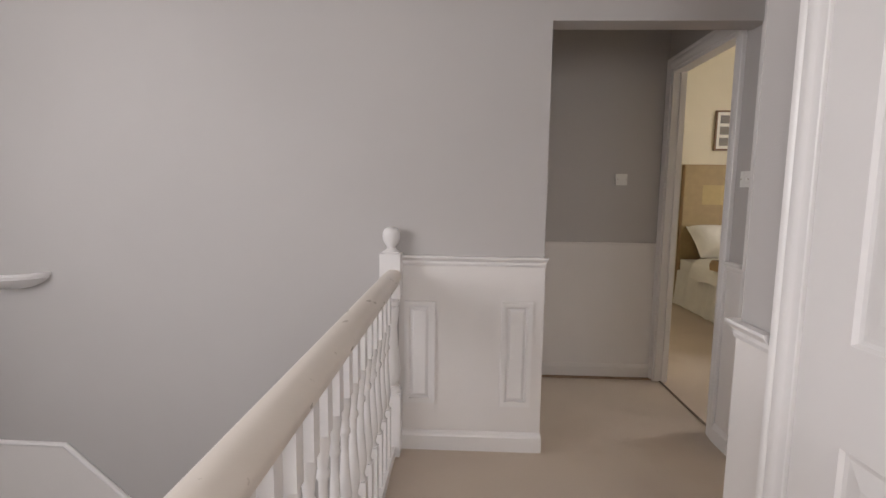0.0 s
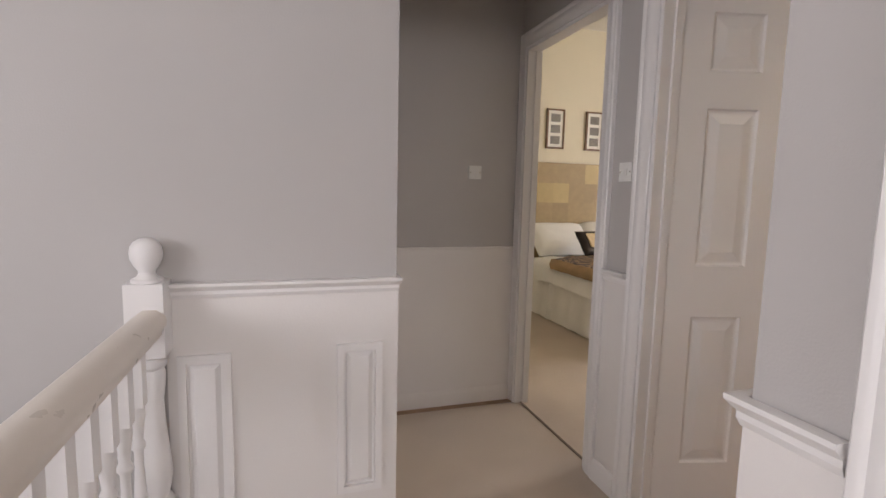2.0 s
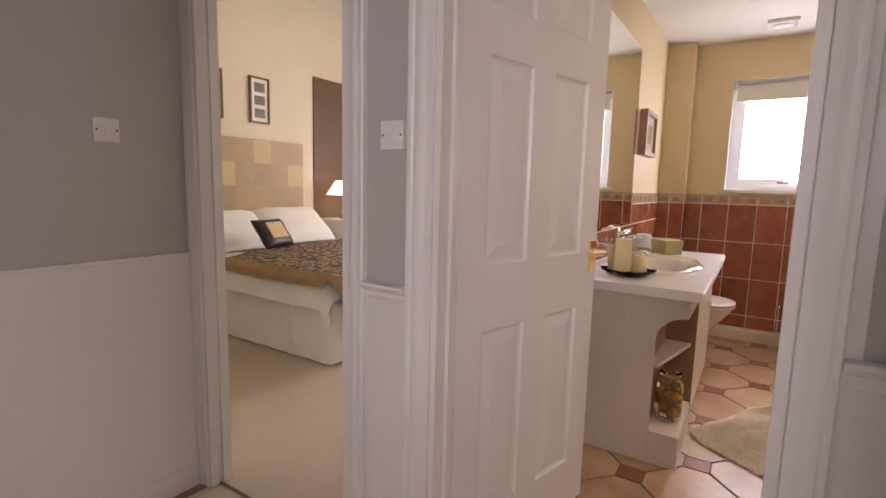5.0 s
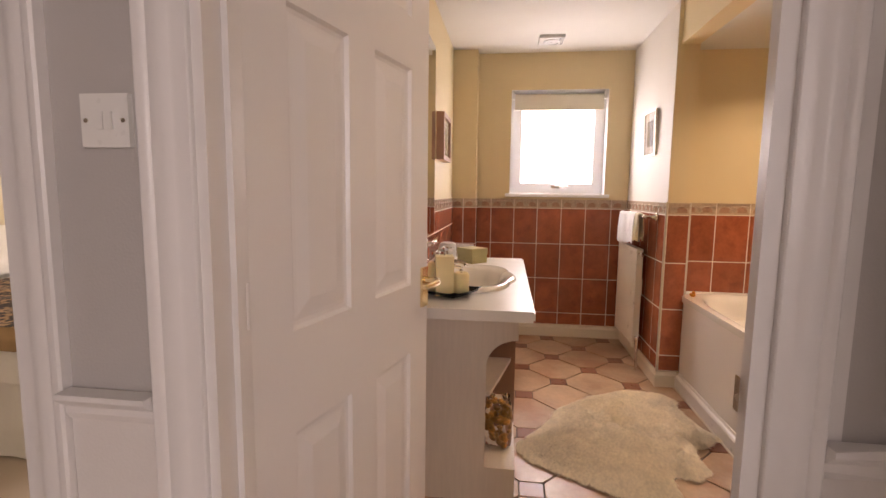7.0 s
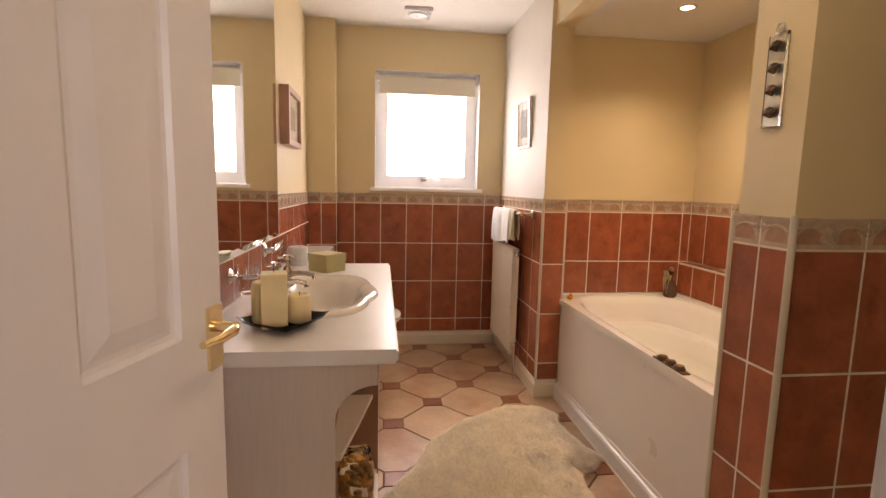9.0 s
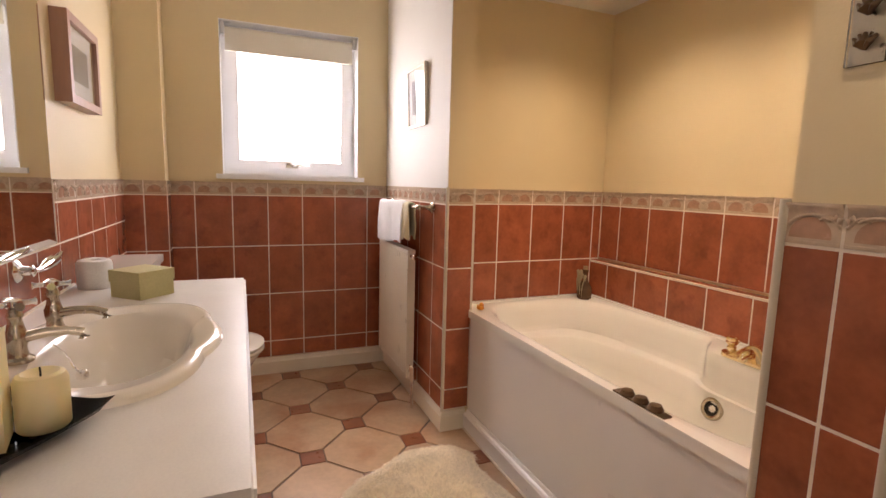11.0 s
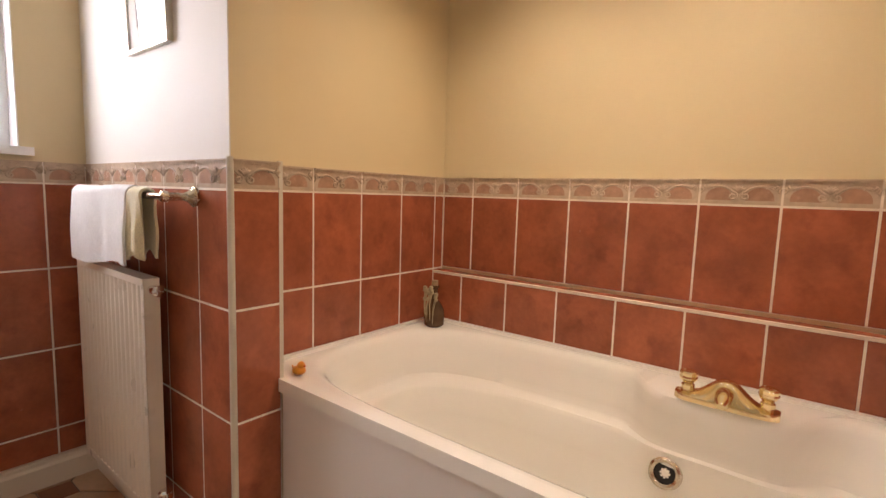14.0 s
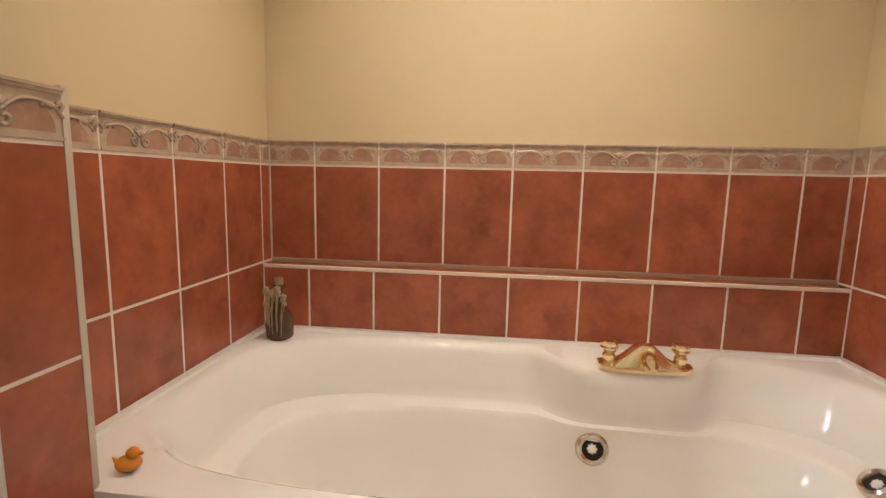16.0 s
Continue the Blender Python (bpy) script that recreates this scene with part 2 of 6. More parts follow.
def sweep(bm, path, profile):
    """A moulding: a profile of (out, up) pairs along horizontal path points with (x, y, z, nx, ny), nx, ny the way out."""
    rows = [[bm.verts.new((x + nx * o, y + ny * o, z + u)) for o, u in profile] for x, y, z, nx, ny in path]
    for a, b in zip(rows, rows[1:]):
        for k in range(len(profile)):
            j = (k + 1) % len(profile)
            bm.faces.new((a[k], a[j], b[j], b[k]))
    bm.faces.new(rows[0]), bm.faces.new(rows[-1])
    return bm


def cells(bm, axis, at0, at1, a0, a1, z0, z1, openings=()):
    """Fill a wall's solid parts, between at0 and at1 across, a0 to a1 along, leaving the openings (a, a, z, z)."""
    us = sorted({a0, a1, *(u for o in openings for u in o[:2])})
    zs = sorted({z0, z1, *(z for o in openings for z in o[2:])})
    for u0, u1 in zip(us, us[1:]):
        for w0, w1 in zip(zs, zs[1:]):
            cu, cz = (u0 + u1) / 2, (w0 + w1) / 2
            if any(o[0] < cu < o[1] and o[2] < cz < o[3] for o in openings):
                continue
            if axis == "x":
                box(bm, at0, u0, w0, at1, u1, w1)
            else:
                box(bm, u0, at0, w0, u1, at1, w1)
    return bm


def weld(bm):
    """Join blocks that meet, and take out the faces between them."""
    bmesh.ops.remove_doubles(bm, verts=bm.verts, dist=1e-5)
    bm.verts.index_update()
    twin = {}
    for f in bm.faces:
        twin.setdefault(tuple(sorted(v.index for v in f.verts)), []).append(f)
    bmesh.ops.delete(bm, geom=[f for fs in twin.values() if len(fs) > 1 for f in fs], context="FACES_ONLY")
    return bm


def wall(name, axis, at0, at1, a0, a1, z0, z1, material, label, openings=()):
    return structure(name, weld(cells(bmesh.new(), axis, at0, at1, a0, a1, z0, z1, openings)), material, label, "wall")

# ---- plan: walls, floors, ceilings ----
XC, XCB = 1.332, 1.452          # landing wall and its bathroom face
YA, YB = 2.478, 3.495            # stair wall, end wall of the lobby
XR, YR = 0.737, 1.462          # wall beside the landing and its corner
YN, XE = 2.452, 4.89             # bathroom's vanity wall and window wall
YP, XP = 1.01, 3.87             # pier beside the bath
HL, HB, HR = 2.40, 2.36, 3.1    # ceilings: landing, bathroom, bedroom
BATH_DOOR, BED_DOOR = (1.575, 2.422), (2.705, 3.447)
XBW = 1.405      # bedroom face of the landing wall
DOOR_H = 2.02
JAMB = 1.664    # near edge of the bathroom door casing
AEND, EDGE = 0.413, -0.345    # end of the stair wall, edge of the landing floor

# landing and lobby
wall("wall_north", "y", YA, YA + 0.12, -2.6, AEND, -2.6, HL, GREY_PAINT, "smooth grey painted wall above the stairwell")
wall("wall_header", "y", YA, YA + 0.12, AEND, XC, 1.985, HL, GREY_PAINT, "grey painted header over the lobby opening")
wall("wall_lobby_end", "y", YB, YB + 0.12, 0.285, XC, 0, HL, GREY_PAINT, "grey painted end wall of the lobby")
wall("wall_lobby_side", "x", 0.285, AEND, YA + 0.12, YB, 0, HL, GREY_PAINT, "grey painted side wall of the lobby")
wall("wall_landing_doors", "x", XC, XC + 0.06, YR - 0.12, YB + 0.12, 0, HL, GREY_PAINT, "grey painted landing wall with two doorways",
     [(*BATH_DOOR, 0, DOOR_H), (*BED_DOOR, 0, DOOR_H)])
R_DOOR = (0.47, 1.250)
wall("wall_landing_side", "x", XR, XR + 0.12, -1.6, YR, 0, HL, GREY_PAINT, "grey painted landing wall with a closed white door", [(*R_DOOR, 0, DOOR_H)])
wall("wall_landing_return", "y", YR - 0.12, YR, XR + 0.12, XC, 0, HL, GREY_PAINT, "grey painted return wall beside the bathroom door")
# the south window opening is added for the landing's fill lamp
wall("wall_south", "y", -1.72, -1.6, -2.72, XR + 0.12, -2.6, HL, GREY_PAINT, "grey painted wall behind the landing with an added window opening", [(-0.45, 0.55, 1.0, 2.1)])
# unseen window, assumed here for the light that comes from the left
UNSEEN_STAIR_WIN = (-0.4, 1.1, 1.0, 2.2)
wall("wall_west", "x", -2.72, -2.6, -1.6, YA + 0.12, -2.6, HL, GREY_PAINT, "grey painted stair wall with an assumed window", [UNSEEN_STAIR_WIN])
structure("ceiling_landing", block(-2.72, -1.72, HL, XC + 0.06, YB + 0.12, HL + 0.1), CEIL, "plain white landing ceiling", "ceiling")
bm = bmesh.new()
box(bm, EDGE, -1.6, -0.2, XR, YA, 0), box(bm, XR, YR, -0.2, XC, YA, 0), box(bm, AEND, YA, -0.2, XC, YB, 0)
box(bm, XC, BED_DOOR[0], -0.2, 1.366, BED_DOOR[1], 0)
structure("floor_landing", weld(bm), CARPET, "beige cut pile carpet on the landing", "floor")
structure("floor_hall_below", block(-2.6, -1.6, -2.7, EDGE, YA, -2.6), CARPET, "beige carpet in the hall below the stairs", "floor")
structure("wall_below_landing", block(EDGE, -1.6, -2.6, EDGE + 0.06, YA, -0.2), GREY_PAINT, "grey painted wall below the landing edge", "wall")
structure("landing_fascia", block(EDGE - 0.018, -1.6, -0.24, EDGE, YA - 0.002, 0.012, 0.004), WHITE_GLOSS, "white painted fascia board at the landing edge", "trim")

# bathroom
wall("wall_bathroom_west", "x", XC + 0.06, XCB, 0.2, YN + 0.06, 0, HL, PALE, "cream painted bathroom wall around the door", [(*BATH_DOOR, 0, DOOR_H)])
wall("wall_bedroom_door", "x", XC + 0.06, XBW, YN + 0.06, YB + 0.12, 0, HR, PALE, "cream painted bedroom wall around the doorway", [(*BED_DOOR, 0, DOOR_H)])
wall("wall_bathroom_north", "y", YN, YN + 0.06, XCB, XE + 0.25, 0, HL, YELLOW, "cream yellow painted wall above the basin")
WIN = (1.200, 1.980, 1.208, 2.066)
wall("wall_bathroom_east", "x", XE, XE + 0.25, -0.2, YN, 0, HL, YELLOW, "cream yellow painted wall with a window", [WIN])
bm = bmesh.new()
box(bm, 4.0, 0.015, 0, XE, YP, HL), box(bm, XP, 0.885, 0, 4.0, YP, HL)
structure("wall_pier", bm, YELLOW, "cream yellow painted pier between bath and window", "wall")
bm = bmesh.new()
box(bm, 2.19, 0.015, 0, 2.309, 0.99, HL), box(bm, 2.309, 0.885, 0, 2.368, 0.99, HL)
structure("wall_bath_end", bm, YELLOW, "cream yellow painted pier at the bath's tap end", "wall")
wall("wall_bathroom_south", "y", -0.1, 0.015, 2.0, XE, 0, HL, YELLOW, "cream yellow painted wall behind the bath")
wall("wall_bathroom_entry_south", "y", 0.08, 0.2, XC + 0.06, 2.19, 0, HL, PALE, "cream painted wall beside the bathroom door")
structure("wall_bath_header", block(2.368, 0.885, 2.11, XP, YP - 0.02, HL), YELLOW, "cream yellow painted header over the bath alcove", "wall")
structure("ceiling_bathroom", block(XC + 0.06, 0.08, HB, XE, YN, HB + 0.06), CEIL, "white stippled bathroom ceiling", "ceiling")
structure("ceiling_alcove", block(2.309, 0.015, 2.11, 4.0, 0.885, 2.16), CEIL, "white lowered ceiling over the bath", "ceiling")
structure("floor_bathroom_base", block(1.372, 0.2, -0.2, XE, YN, -0.006), FLOOR_JOINT, "dark joints under the bathroom floor tiles", "floor")

# bedroom
BN = 5.95
wall("wall_bedroom_north", "y", BN, BN + 0.12, XBW, 5.9, 0, HR, PALE, "cream painted bedroom wall behind the bed")
wall("wall_bedroom_east", "x", 5.9, 6.02, YN, BN + 0.12, 0, HR, PALE, "cream painted bedroom wall with an assumed window", [(3.0, 4.3, 0.9, 2.1)])
wall("wall_bedroom_south", "y", YN + 0.06, YN + 0.12, XBW, 5.9, 0, HR, PALE, "cream painted bedroom wall")
wall("wall_bedroom_west", "x", XC, XBW, YB + 0.12, BN + 0.12, 0, HR, PALE, "cream painted bedroom wall beside the door")
structure("ceiling_bedroom", block(XC + 0.06, YN + 0.06, HR, 6.02, BN + 0.12, HR + 0.1), CEIL, "white bedroom ceiling", "ceiling")
bm = bmesh.new()
box(bm, 1.372, BED_DOOR[0], -0.2, XBW, BED_DOOR[1], 0), box(bm, XBW, YN + 0.12, -0.2, 5.9, BN, 0)
structure("floor_bedroom", bm, CARPET, "beige cut pile carpet in the bedroom", "floor")
structure("threshold_strip_1", block(1.364, BED_DOOR[0] + 0.022, 0, 1.376, BED_DOOR[1] - 0.022, 0.004), FLOOR_JOINT, "dark metal carpet joint under the bedroom door", "trim")
structure("threshold_strip_2", block(XC, BATH_DOOR[0], -0.2, 1.372, BATH_DOOR[1], 0.006, 0.002), NICKEL, "metal threshold bar under the bathroom door", "trim")

# outside the windows
structure("backdrop", block(6.6, -6, -3, 6.65, 14, 9), FROST, "bright white overcast sky outside", "sky")

# lower wall panelling, dado rails and skirtings on the landing
DADO = [(0, 0.0), (0.006, 0.0), (0.012, 0.012), (0.012, 0.022), (0.022, 0.03), (0.03, 0.038), (0.03, 0.046), (0, 0.046)]
SKIRTING = [(0, 0), (0.016, 0), (0.016, 0.07), (0.012, 0.078), (0.010, 0.086), (0.004, 0.094), (0, 0.094)]


def run(name, profile, z, path, material, label, category):
    return structure(name, sweep(bmesh.new(), [(x, y, z, nx, ny) for x, y, nx, ny in path], profile), material, label, category)


LOW = 0.875
WAINSCOT = [
    (-0.26, YA - 0.006, 0, AEND + 0.006, YA, LOW + 0.02),
    (AEND, YA, 0, AEND + 0.006, YA + 0.12, LOW + 0.02),
    (AEND, YB - 0.006, 0, XC - 0.006, YB, LOW + 0.03),
    (XC - 0.006, BATH_DOOR[1] + 0.07, 0, XC, BED_DOOR[0] - 0.07, LOW),
    (XC - 0.006, YR, 0, XC, JAMB - 0.064, LOW),
    (XR, YR, 0, XC - 0.006, YR + 0.006, LOW),
    (XR - 0.006, R_DOOR[1] + 0.075, 0, XR, YR + 0.006, LOW),
    (XR - 0.006, -1.6, 0, XR, R_DOOR[0] - 0.085, LOW),
]
for k, corners in enumerate(WAINSCOT):
    structure("wainscot_%d" % (k + 1), block(*corners), LOW_PAINT, "off-white painted lower wall below the dado rail", "wainscot")
run("dado_rail_1", DADO, LOW + 0.02, [(-0.25, YA - 0.004, 0, -1), (AEND + 0.003, YA - 0.004, 0.4, -1), (AEND + 0.003, YA + 0.12, 0.4, 0)], WHITE_GLOSS, "white painted moulded dado rail on the stair wall", "trim")
run("dado_rail_2", [(0, 0), (0.006, 0), (0.008, 0.006), (0.006, 0.014), (0, 0.016)], LOW + 0.03, [(AEND, YB - 0.004, 0, -1), (XC - 0.004, YB - 0.004, 0, -1)], LOW_PAINT, "off-white thin bead above the lower wall in the lobby", "trim")
run("dado_rail_3", DADO, LOW, [(XC - 0.004, BATH_DOOR[1] + 0.07, -1, 0), (XC - 0.004, BED_DOOR[0] - 0.07, -1, 0)], WHITE_GLOSS, "white painted dado rail between the doors", "trim")
run("dado_rail_4", DADO, LOW, [(XR - 0.004, R_DOOR[1] + 0.075, -0.8, 0), (XR - 0.004, YR + 0.004, -0.8, 0.7), (XC - 0.004, YR + 0.004, -0.3, 1), (XC - 0.004, JAMB - 0.064, -1, 0)], WHITE_GLOSS, "white painted moulded dado rail round the wall corner", "trim")
run("baseboard_1", SKIRTING, 0, [(-0.25, YA - 0.006, 0, -1), (AEND + 0.006, YA - 0.006, 0.4, -1), (AEND + 0.006, YA + 0.12, 0.4, 0)], WHITE_GLOSS, "white painted skirting board under the panelling", "trim")
run("baseboard_2", SKIRTING, 0, [(AEND, YB - 0.006, 0, -0.5), (XC - 0.006, YB - 0.006, 0, -0.5)], LOW_PAINT, "white painted skirting board in the lobby", "trim")
run("baseboard_3", SKIRTING, 0, [(XC - 0.006, BATH_DOOR[1] + 0.07, -1, 0), (XC - 0.006, BED_DOOR[0] - 0.07, -1, 0)], WHITE_GLOSS, "white painted skirting board between the doors", "trim")
run("baseboard_4", SKIRTING, 0, [(XR - 0.006, R_DOOR[1] + 0.075, -1, 0), (XR - 0.006, YR + 0.006, -1, 1), (XC - 0.006, YR + 0.006, -0.3, 1), (XC - 0.006, JAMB - 0.064, -1, 0)], WHITE_GLOSS, "white painted skirting board round the wall corner", "trim")
# strip of darker brown carpet along the foot of the lobby end wall
structure("carpet_edge", block(AEND + 0.002, YB - 0.052, 0.0, XC - 0.002, YB - 0.006, 0.004, 0.0015), mat("dark_brown_carpet_edge", (0.34, 0.225, 0.15), 0.95, var=0.18, scale=9, fine=0.25, fine_scale=420, bump=0.9, bump_scale=380), "dark brown carpet edge along the lobby skirting", "trim")
# bathroom skirting
BSK = [(0, 0), (0.018, 0), (0.018, 0.075), (0.012, 0.085), (0.010, 0.095), (0, 0.10)]
run("baseboard_5", BSK, 0, [(XE, YN, -1, 0), (XE, 1.01, -1, 1), (XP, 1.01, -1, 1), (XP, 0.895, -1, 0)], SKIRT, "cream gloss skirting board under the wall tiles", "trim")
run("baseboard_6", BSK, 0, [(2.368, 0.92, 1, 0), (2.368, 0.99, 1, 1), (2.19, 0.99, -1, 1), (2.19, 0.2, -1, 0)], SKIRT, "cream gloss skirting board round the tap end pier", "trim")

# ---- landing things ----
def turned_baluster():
    prof = [(0.012, 0.27), (0.018, 0.28), (0.012, 0.295), (0.02, 0.33), (0.021, 0.36), (0.014, 0.44), (0.011, 0.50), (0.011, 0.54), (0.017, 0.55),
            (0.017, 0.56), (0.012, 0.57), (0.015, 0.60), (0.02, 0.64), (0.018, 0.66), (0.012, 0.665)]
    bm = bmesh.new()
    lathe(bm, [(r, h) for r, h in prof], 14)
    for z0, z1 in ((0.05, 0.275), (0.66, 0.825)):
        v = box(bm, -0.02, -0.02, z0, 0.02, 0.02, z1)
    return mesh_of("baluster", bm, WHITE_GLOSS, smooth=True)


banister = thing("banister", (-0.292, -0.012, 0), "white painted timber banister with turned balusters along the landing", "banister")
bm = bmesh.new()
box(bm, -0.047, 2.392, -0.2, 0.047, 2.486, 0.30), box(bm, -0.047, 2.392, 0.752, 0.047, 2.486, 0.955)
bevel(bm, 0.006, 2)
lathe(bm, [(0.043, 0.29), (0.047, 0.31), (0.043, 0.325), (0.032, 0.335), (0.038, 0.36), (0.044, 0.40), (0.04, 0.45), (0.03, 0.56), (0.028, 0.62), (0.034, 0.66), (0.036, 0.70),
           (0.03, 0.71), (0.04, 0.72), (0.04, 0.735), (0.033, 0.742), (0.043, 0.752)], 24, (0, 2.439, 0))
newel = part("newel_post", bm, WHITE_GLOSS, banister, smooth=True)
bm = bmesh.new()
lathe(bm, [(0.0300, 0.9500), (0.0400, 0.9560), (0.0400, 0.9640), (0.0260, 0.9700), (0.0200, 0.9800), (0.0220, 0.9880), (0.0310, 1.0000), (0.0385, 1.0170), (0.0405, 1.0340), (0.0385, 1.0500), (0.0310, 1.0640), (0.0170, 1.0730), (0.0035, 1.0760)], 28, (0, 2.439, 0))
part("ball_cap", bm, WHITE_GLOSS, newel, smooth=True)
newel.location.x = 0.003
HAND = [(-0.0276, 0.0000), (-0.0300, 0.0138), (-0.0380, 0.0253), (-0.0391, 0.0414), (-0.0322, 0.0575), (-0.0161, 0.0690), (0.0161, 0.0690), (0.0322, 0.0575), (0.0391, 0.0414), (0.0380, 0.0253), (0.0300, 0.0138), (0.0276, 0.0000)]
bm = sweep(bmesh.new(), [(0, 2.40, 0.817, 1, 0), (0, -1.58, 0.817, 1, 0)], HAND)
part("handrail", bm, mat("worn_cream_handrail_paint", (0.74, 0.67, 0.60), 0.3, var=0.03, scale=6), banister, "cream painted rounded handrail", smooth=True).location.x = 0.016
part("base_rail", block(-0.03, -1.58, 0.0, 0.03, 2.40, 0.05, 0.005), WHITE_GLOSS, banister)
bal = turned_baluster()
for k in range(34):
    ob = new("baluster", bal)
    ob.parent = banister
    ob.location = (0, 2.305 - 0.108 * k, 0)

# raised panels of the wainscot beside the newel
def wall_panel(name, x0, x1, z0, z1):
    y = YA - 0.006
    bm = bmesh.new()
    for a0, b0, a1, b1 in ((x0, z0, x1, z0 + 0.022), (x0, z1 - 0.022, x1, z1), (x0, z0 + 0.022, x0 + 0.022, z1 - 0.022), (x1 - 0.022, z0 + 0.022, x1, z1 - 0.022)):
        box(bm, a0, y - 0.014, b0, a1, y + 0.002, b1)
    bevel(bm, 0.005, 2)
    box(bm, x0 + 0.024, y - 0.001, z0 + 0.024, x1 - 0.024, y + 0.002, z1 - 0.024)
    i0, i1, w0, w1 = x0 + 0.044, x1 - 0.044, z0 + 0.044, z1 - 0.044
    lo = [bm.verts.new((x, y - 0.001, z)) for x, z in ((x0 + 0.03, z0 + 0.03), (x1 - 0.03, z0 + 0.03), (x1 - 0.03, z1 - 0.03), (x0 + 0.03, z1 - 0.03))]
    hi = [bm.verts.new((x, y - 0.011, z)) for x, z in ((i0, w0), (i1, w0), (i1, w1), (i0, w1))]
    bm.faces.new(hi)
    for k in range(4):
        bm.faces.new((lo[k], lo[(k + 1) % 4], hi[(k + 1) % 4], hi[k]))
    structure(name, bm, WHITE_GLOSS, "white painted raised moulded panel on the wainscot", "wall panel")


wall_panel("wall_panel_1", -0.232, -0.088, 0.234, 0.726)
wall_panel("wall_panel_2", 0.222, 0.366, 0.226, 0.730)

# white capped lower wall over the stairs
bm = bmesh.new()
pts = [(-2.6, -0.045), (-1.935, -0.050), (-0.62, -1.245), (-0.62, -2.2), (-2.6, -2.2)]
fr = [bm.verts.new((x, YA - 0.012, z)) for x, z in pts]
bk = [bm.verts.new((x, YA, z)) for x, z in pts]
bm.faces.new(fr), bm.faces.new(bk[::-1])
for k in range(5):
    bm.faces.new((fr[k], fr[(k + 1) % 5], bk[(k + 1) % 5], bk[k]))
structure("stair_wainscot", bm, LOW_PAINT, "off-white painted lower wall following the stairs down", "wainscot")
bm = bmesh.new()
tube(bm, [(-2.6, YA - 0.012, -0.040), (-1.93, YA - 0.012, -0.045), (-0.62, YA - 0.012, -1.235)], 0.014, 8)
structure("stair_dado_rail", bm, WHITE_GLOSS, "white painted rail capping the stair wainscot", "trim", smooth=True)
# steps of the stairs below the landing
for k in range(12):
    bm = bmesh.new()
    x = -1.75 + 0.105 * k
    box(bm, x, 1.55, -2.6, x + 0.105, YA - 0.012, -0.75 - 0.15 * k)
    structure("stair_step_%d" % (k + 1), bm, CARPET, "beige carpeted step of the stairs below", "step")

sconce = thing("wall_light", (-2.13, YA, 0.785), "white plaster uplighter bowl on the stair wall, unlit", "wall light")
bm = bmesh.new()
rows = []
for r, z in ((0.02, -0.045), (0.08, -0.035), (0.14, -0.012), (0.172, 0.012), (0.178, 0.016), (0.178, 0.026), (0.19, 0.03), (0.19, 0.042), (0.165, 0.042), (0.15, 0.015), (0.06, -0.015)):
    rows.append([bm.verts.new((r * math.cos(a), -0.72 * r * math.sin(a), z)) for a in [math.pi * k / 20 for k in range(21)]])
for a, b in zip(rows, rows[1:]):
    for k in range(20):
        bm.faces.new((a[k], a[k + 1], b[k + 1], b[k]))
part("bowl", bm, WHITE_GLOSS, sconce, smooth=True)


# ---- doors and frames ----
# across an architrave: how far along its width, how far out
MOULDING = [(0.0, 0.0), (0.0, 0.009), (0.03, 0.011), (0.26, 0.0115), (0.33, 0.0135), (0.42, 0.0165), (0.54, 0.0175), (0.66, 0.0165), (0.73, 0.0155), (0.77, 0.0185), (0.84, 0.0205), (0.95, 0.0205), (1.0, 0.017), (1.0, 0.0)]


def architrave(parent, x, out, y0, y1, h, w=0.075, w_near=0.075):
    """Moulded architrave round an opening in a wall across x; out: -1 or 1."""
    for name, a0, a1, z0, z1, lie in (("architrave_side", y0 - w_near, y0, 0, h + w, "l"), ("architrave_side", y1, y1 + w, 0, h + w, "r"), ("architrave_head", y0, y1, h, h + w, "t")):
        bm = bmesh.new()
        ends = []
        for end in (0, 1):
            ring = []
            for f, d in MOULDING:
                if lie == "l":
                    p = (a1 - f * w_near, z1 if end else z0)
                elif lie == "r":
                    p = (a0 + f * w, z1 if end else z0)
                else:
                    p = (a1 if end else a0, z0 + f * w)
                ring.append(bm.verts.new((x + out * d, *p)))
            ends.append(ring)
        for k in range(len(MOULDING)):
            j = (k + 1) % len(MOULDING)
            bm.faces.new((ends[0][k], ends[0][j], ends[1][j], ends[1][k]))
        bm.faces.new(ends[0]), bm.faces.new(ends[1])
        part(name, bm, WHITE_GLOSS, parent, smooth=True)


def door_frame(name, y0, y1, label, x0=XC, x1=XCB, outs=(-1, 1), h=DOOR_H, step=0.0):
    fr = tagged(new(name), label, "door frame", kind="structure")
    t = 0.022
    part("lining", block(x0 - 0.001, y0 - 0.001, 0, x1 + 0.001, y0 + t, h), WHITE_GLOSS, fr)
    part("lining", block(x0 - 0.001, y1 - t, 0, x1 + 0.001, y1 + 0.001, h), WHITE_GLOSS, fr)
    part("lining", block(x0 - 0.001, y0 + t, h - t, x1 + 0.001, y1 - t, h + 0.001), WHITE_GLOSS, fr)
    xm = x0 + 0.045
    for a in (y0 + t, y1 - t - 0.010):
        part("door_stop", block(xm, a, 0, xm + 0.035, a + 0.010, h - t, 0.002), WHITE_GLOSS, fr)
    if step:
        part("lining_step", block(x0 - 0.001, y0 + t, 0, x0 + 0.020, y0 + step + 0.028, h - t, 0.003), WHITE_GLOSS, fr)
    for out in outs:
        architrave(fr, x0 if out < 0 else x1, out, y0 + 0.006 + (step if out < 0 else 0), y1 - 0.006, h - 0.006, w_near=0.064 if step else 0.075)
    return fr


